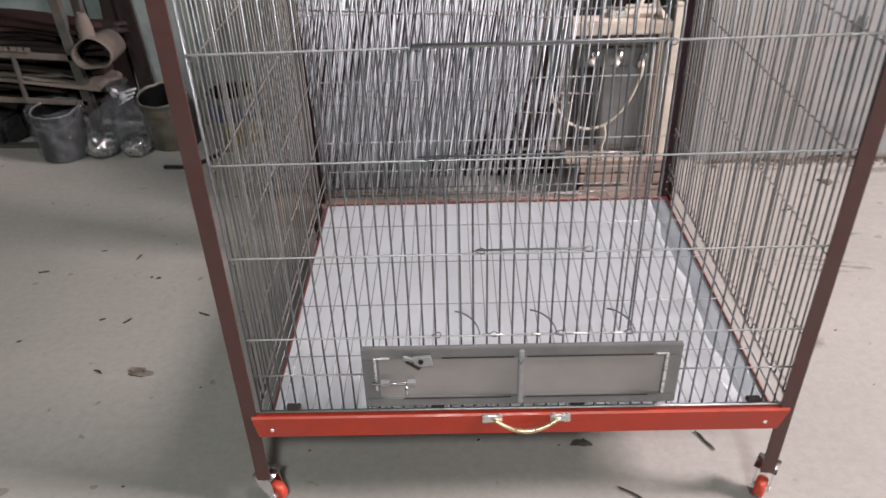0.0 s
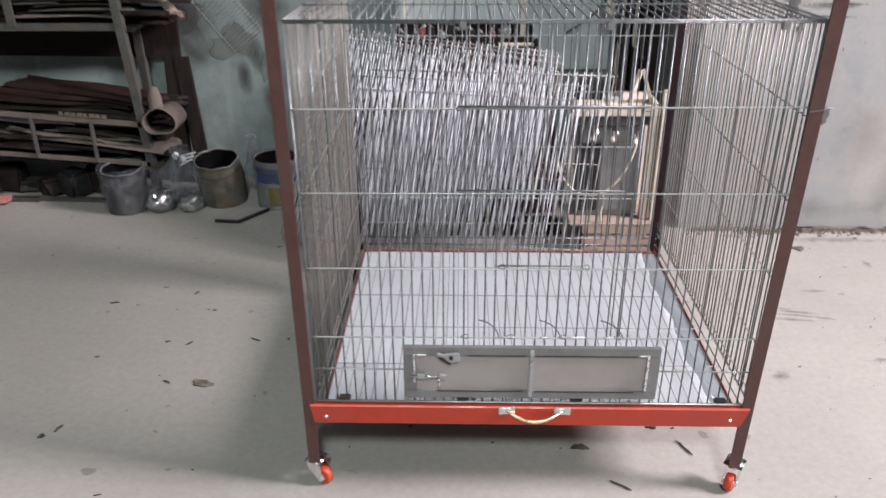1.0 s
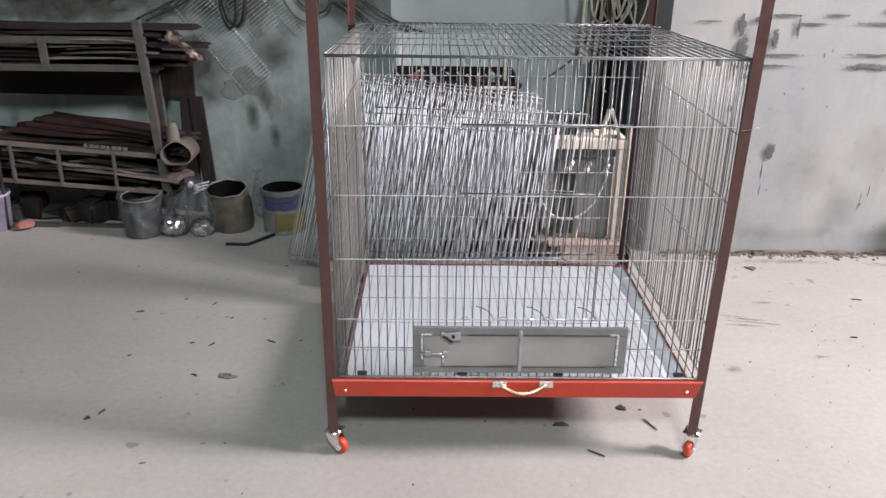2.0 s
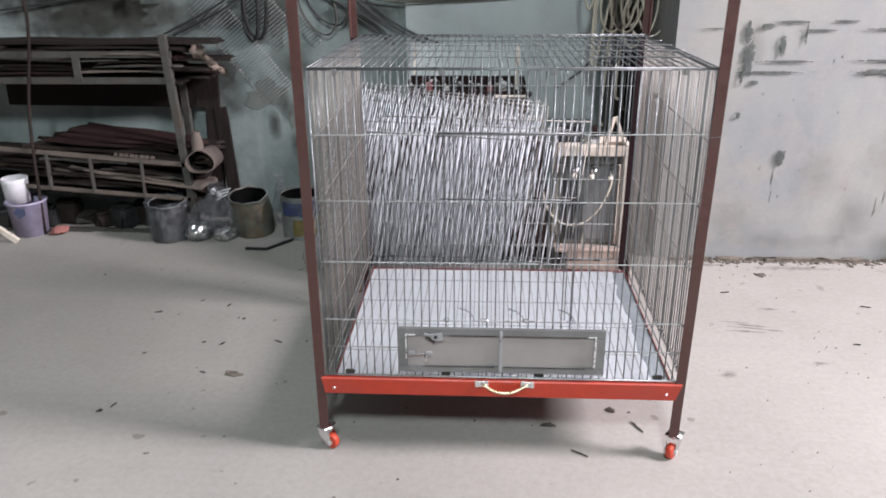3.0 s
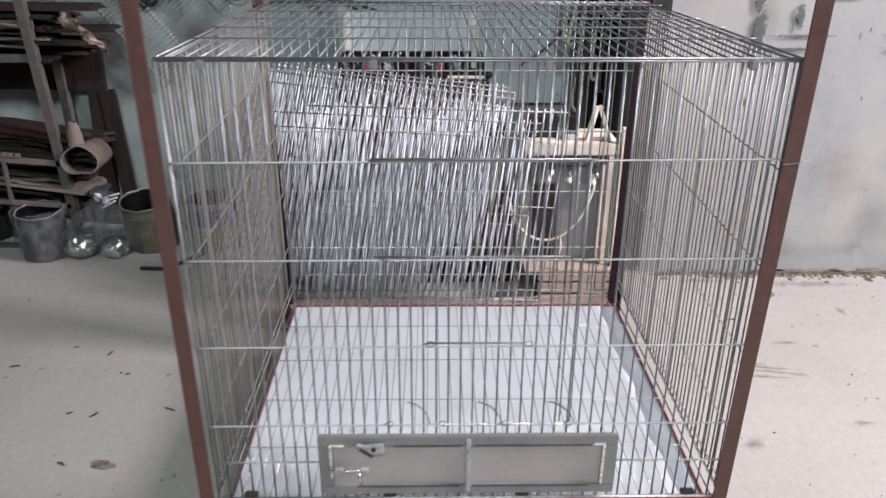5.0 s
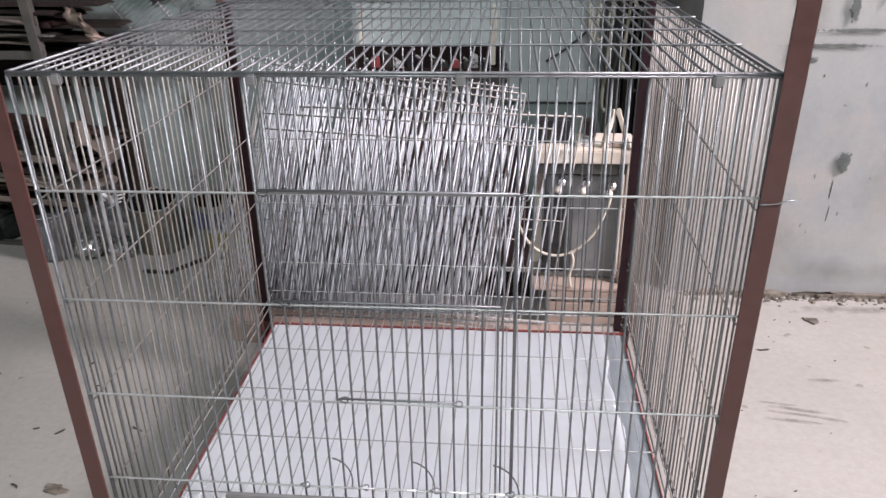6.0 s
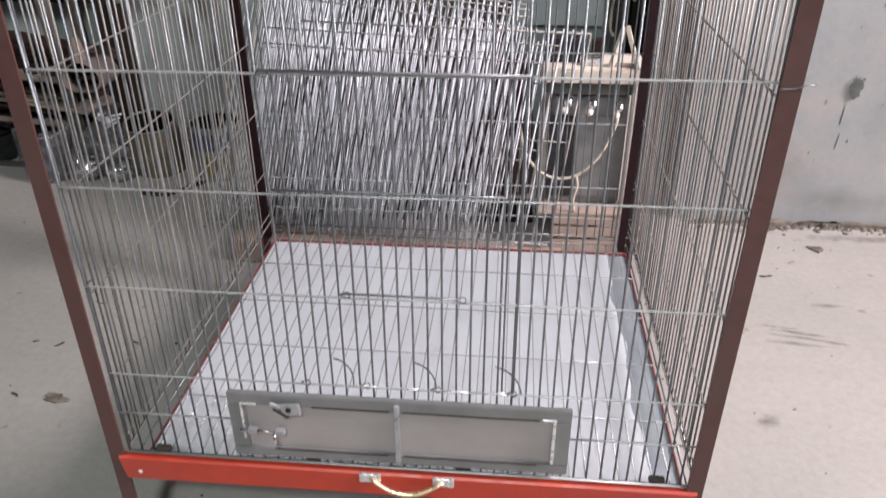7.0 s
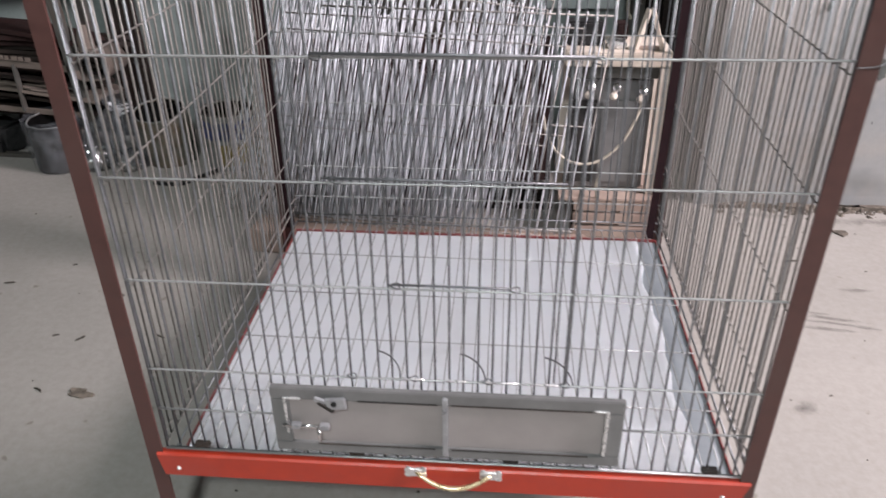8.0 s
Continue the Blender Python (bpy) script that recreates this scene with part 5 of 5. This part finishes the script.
for x0, x1, z, t in LINES:
    n = 14
    up = [(x0 - 0.02 + (x1 - x0 + 0.04) * k / n, z + t * 0.0011 * (1 + rng.uniform(-0.6, 0.6)) * min(1, 3 * min(k, n - k) / n + 0.2)) for k in range(n + 1)]
    dn = [(x, z - t * 0.0011 * (1 + rng.uniform(-0.6, 0.6)) * min(1, 3 * min(k, n - k) / n + 0.2)) for k, (x, _) in enumerate(up)]
    bm = slab(bmesh.new(), up + dn[::-1], lambda u, v, h: (u if h == 0 else u / 0.97, WALL_R + 0.002 - h, v if h == 0 else v / 0.97), 0.0078)
    part("pipe_trace", bm, M_TRACE, wall_grey, "grey trace of a removed pipe")
SMEARS = ((0.877, 0.712, 0.017, 0.042), (0.868, 0.785, 0.010, 0.026), (0.98, 0.749, 0.009, 0.026), (1.355, 0.841, 0.024, 0.010), (1.44, 0.715, 0.032, 0.014), (1.435, 0.777, 0.013, 0.028), (1.5, 0.753, 0.008, 0.028), (1.49, 0.842, 0.010, 0.018), (0.925, 0.808, 0.016, 0.008), (1.05, 0.785, 0.003, 0.024),
          (1.027, 0.375, 0.013, 0.021), (0.905, 0.628, 0.010, 0.008), (0.867, 0.52, 0.005, 0.010), (1.39, 0.675, 0.010, 0.016), (0.862, 0.64, 0.004, 0.02))
for x, z, rx, rz in SMEARS:
    bm = slab(bmesh.new(), blob_outline(rng, rx * 1.5, rz * 1.4, 22, 0.45), lambda u, v, h: (x + u, WALL_R + 0.002 - h, z + v), 0.0085 + 0.0002 * (len(wall_grey.children) % 9))
    part("smear", bm, M_SMEAR, wall_grey, "dark grey smear")
# thin runs and nicks in the plaster
NICKS = [(1.012, 0.30, 0.05), (1.016, 0.235, 0.035), (1.376, 0.20, 0.05), (1.40, 0.235, 0.035), (1.43, 0.31, 0.02)]
NICKS += [(rng.uniform(0.8, 1.75), rng.uniform(0.08, 0.75), rng.uniform(0.004, 0.012)) for _ in range(34)]
for i, (x, z, l) in enumerate(NICKS):
    bm = slab(bmesh.new(), blob_outline(rng, rng.uniform(0.0006, 0.0012), l / 2, 10, 0.5), lambda u, v, h: (x + u + v * 0.05, WALL_R - h, z + v), 0.001)
    part("scratch", bm, M_STAIN if i % 3 else M_DEBRIS, wall_grey)

for i, (x, z, rx, rz) in enumerate(((1.31, 0.16, 0.10, 0.16), (1.16, 0.30, 0.10, 0.20), (1.42, 0.36, 0.14, 0.16), (0.92, 0.16, 0.13, 0.10), (1.06, 0.07, 0.30, 0.05), (1.45, 0.07, 0.25, 0.06), (0.90, 0.74, 0.06, 0.10), (1.43, 0.76, 0.09, 0.10))):
    bm = slab(bmesh.new(), blob_outline(rng, rx, rz, 26, 0.3), lambda u, v, h: (x + u, WALL_R + 0.002 - h, z + v), 0.0024 + 0.0005 * i)
    part("dirt_patch", bm, M_WALLDIRT, wall_grey, "faint brown dirt patch")
for i, (x, z, rx, rz) in enumerate(((-0.783, 0.47, 0.045, 0.07), (-0.835, 0.37, 0.035, 0.07), (-0.754, 0.30, 0.03, 0.06), (-0.74, 0.62, 0.10, 0.12), (-1.58, 0.80, 0.26, 0.12), (-1.19, 0.84, 0.22, 0.12), (-0.86, 0.82, 0.16, 0.16), (-0.45, 0.80, 0.20, 0.08), (-1.3, 0.98, 0.5, 0.14), (-1.62, 0.86, 0.42, 0.13), (-1.75, 0.93, 0.4, 0.14), (-1.0, 0.55, 0.10, 0.16), (-1.5, 0.79, 0.42, 0.075), (-1.36, 0.785, 0.34, 0.065), (-0.97, 0.79, 0.13, 0.05), (-1.15, 0.66, 0.22, 0.14))):
    bm = slab(bmesh.new(), blob_outline(rng, rx, rz, 26, 0.3), lambda u, v, h: (x + u, WALL_T + 0.002 - h, z + v), 0.0042 + 0.0005 * i)
    part("soot_patch", bm, M_SOOT, wn_ob, "dark sooty patch")

# crumbled plaster along the foot of the grey wall
verts, faces = [], []
for i in range(620):
    x = rng.choice((rng.uniform(0.66, 2.6), rng.gauss(1.12, 0.10), rng.gauss(1.33, 0.05), rng.gauss(0.9, 0.08)))
    if x < 0.65:
        continue
    s = rng.uniform(0.002, 0.009) * (1.3 if rng.random() < 0.1 else 0.8)
    y = WALL_R - abs(rng.gauss(0, 0.02)) - s
    b = len(verts)
    a0 = rng.uniform(0, 6)
    for k in range(4):
        a = a0 + k * math.pi / 2
        verts.append((x + s * 1.5 * math.cos(a) * rng.uniform(0.6, 1.2), y + s * math.sin(a), 0.0))
    verts.append((x + rng.uniform(-0.3, 0.3) * s, y, s * rng.uniform(0.5, 1.2)))
    faces += [(b, b + 1, b + 4), (b + 1, b + 2, b + 4), (b + 2, b + 3, b + 4), (b + 3, b, b + 4)]
me = bpy.data.meshes.new("rubble")
me.from_pydata(verts, [], faces)
me.materials.append(M_RUBBLE)
tagged(new("rubble", me), "crumbs of plaster along the foot of the wall", "rubble", kind="stuff")
for x, w in ((1.12, 0.2), (1.33, 0.1), (0.9, 0.1), (0.76, 0.12), (1.03, 0.08), (1.23, 0.07), (1.5, 0.14)):
    ob = thing("plaster_crust", "dark broken crust of plaster at the wall foot", "plaster crust", (x, WALL_R, 0), "crusts at the wall foot")
    bm = slab(bmesh.new(), blob_outline(rng, w / 2, 0.010, 26, 0.6), lambda u, v, h: (x + u, WALL_R - 0.014 + v, h), 0.011)
    part("crust", bm, M_RUBBLE, ob)

# dull green chest standing at the far end of the grey wall
ob = thing("metal_chest", "dull dark green metal chest against the grey wall", "chest", (1.75, 1.91, 0))
part("body", boxm(1.592, 1.95, 1.875, 1.955, 0.0, 0.195, bevel=0.014), M_GREEN, ob)
part("lid", boxm(1.586, 1.956, 1.869, 1.957, 0.1955, 0.222, bevel=0.009), M_GREEN, ob, "dull green lid with rounded edges")

# ---- scuffs on the floor ----
floor_ob = [o for o in scene.objects if o.name == "floor"][0]
for x, y, rx, ry, turn in ((0.80, 1.440, 0.15, 0.005, -11), (0.81, 1.420, 0.14, 0.004, -9), (0.79, 1.398, 0.13, 0.005, -8), (0.78, 1.455, 0.07, 0.004, -10), (0.88, 1.405, 0.06, 0.004, -12), (0.94, 1.22, 0.06, 0.012, 10), (0.67, 1.15, 0.05, 0.02, 30), (1.13, 1.72, 0.05, 0.015, 70), (0.90, 1.55, 0.06, 0.012, -8), 
                           (1.1, 1.88, 0.22, 0.03, 2), (0.8, 1.9, 0.12, 0.025, -3), (1.5, 1.86, 0.2, 0.03, 4)):
    bm = slab(bmesh.new(), blob_outline(rng, rx, ry, 24, 0.3), lambda u, v, h: (u, v, h - 0.001), 0.0014 + 0.0001 * (len(floor_ob.children) % 6))
    bm.transform(pose(x, y, 0, 0, 0, turn))
    part("scuff", bm, M_SCUFF, floor_ob, "faint grey scuff")

# ---- litter on the floor ----
for x, y, l, turn in ((0.39, 0.903, 0.05, -62), (0.243, 0.796, 0.045, -35), (1.007, 0.936, 0.055, -40), (-0.563, 1.281, 0.03, -30), (-0.721, 1.103, 0.022, -20), (-0.89, 0.94, 0.025, 70), (0.81, 1.666, 0.03, 5), (-0.72, 1.262, 0.02, 50), (1.079, 1.326, 0.02, 0), (1.21, 1.572, 0.032, -15), (-0.985, 1.455, 0.022, 10), (-0.779, 1.51, 0.02, 60)):
    ob = thing("twig", "short dark twig lying on the concrete", "twig", (x, y, 0), "litter on the floor")
    c, s = math.cos(radians(turn)), math.sin(radians(turn))
    pts = [(x + c * l * (k / 4 - 0.5) + rng.uniform(-0.002, 0.002), y + s * l * (k / 4 - 0.5) + rng.uniform(-0.002, 0.002), 0.0025) for k in range(5)]
    part("stick", tube(pts, [0.001, 0.002, 0.0018, 0.0023, 0.001], 5), M_DEBRIS, ob)
for x, y, rx, ry in ((-0.638, 1.10, 0.022, 0.013), (0.181, 0.902, 0.014, 0.009), (0.336, 0.97, 0.011, 0.009), (0.97, 1.812, 0.02, 0.012), (-0.913, 0.916, 0.008, 0.005)):
    ob = thing("dry_leaf", "small dark dry scrap lying on the concrete", "litter", (x, y, 0), "litter on the floor")
    part("leaf", slab(bmesh.new(), blob_outline(rng, rx, ry, 16, 0.5), lambda u, v, h: (x + u, y + v, 0.0005 + h + 0.001 * math.sin(u * 200)), 0.003), M_DEBRIS if rx < 0.02 else M_RUBBLE, ob)
for i in range(130):
    x, y = (rng.uniform(0.5, 1.5), rng.uniform(0.5, 1.92)) if i % 3 else (rng.uniform(-1.3, 0.5), rng.uniform(0.55, 1.9))
    l = rng.uniform(0.001, 0.0026) if i % 6 else rng.uniform(0.003, 0.006)
    ob = thing("chip", "tiny dark chip lying on the concrete", "litter", (x, y, 0), "chips on the floor")
    part("flake", slab(bmesh.new(), blob_outline(rng, l, l * rng.uniform(0.2, 0.6), 7, 0.5), lambda u, v, h: (x + u, y + v + 0.3 * u, h + 0.0004), 0.002), M_DEBRIS, ob)
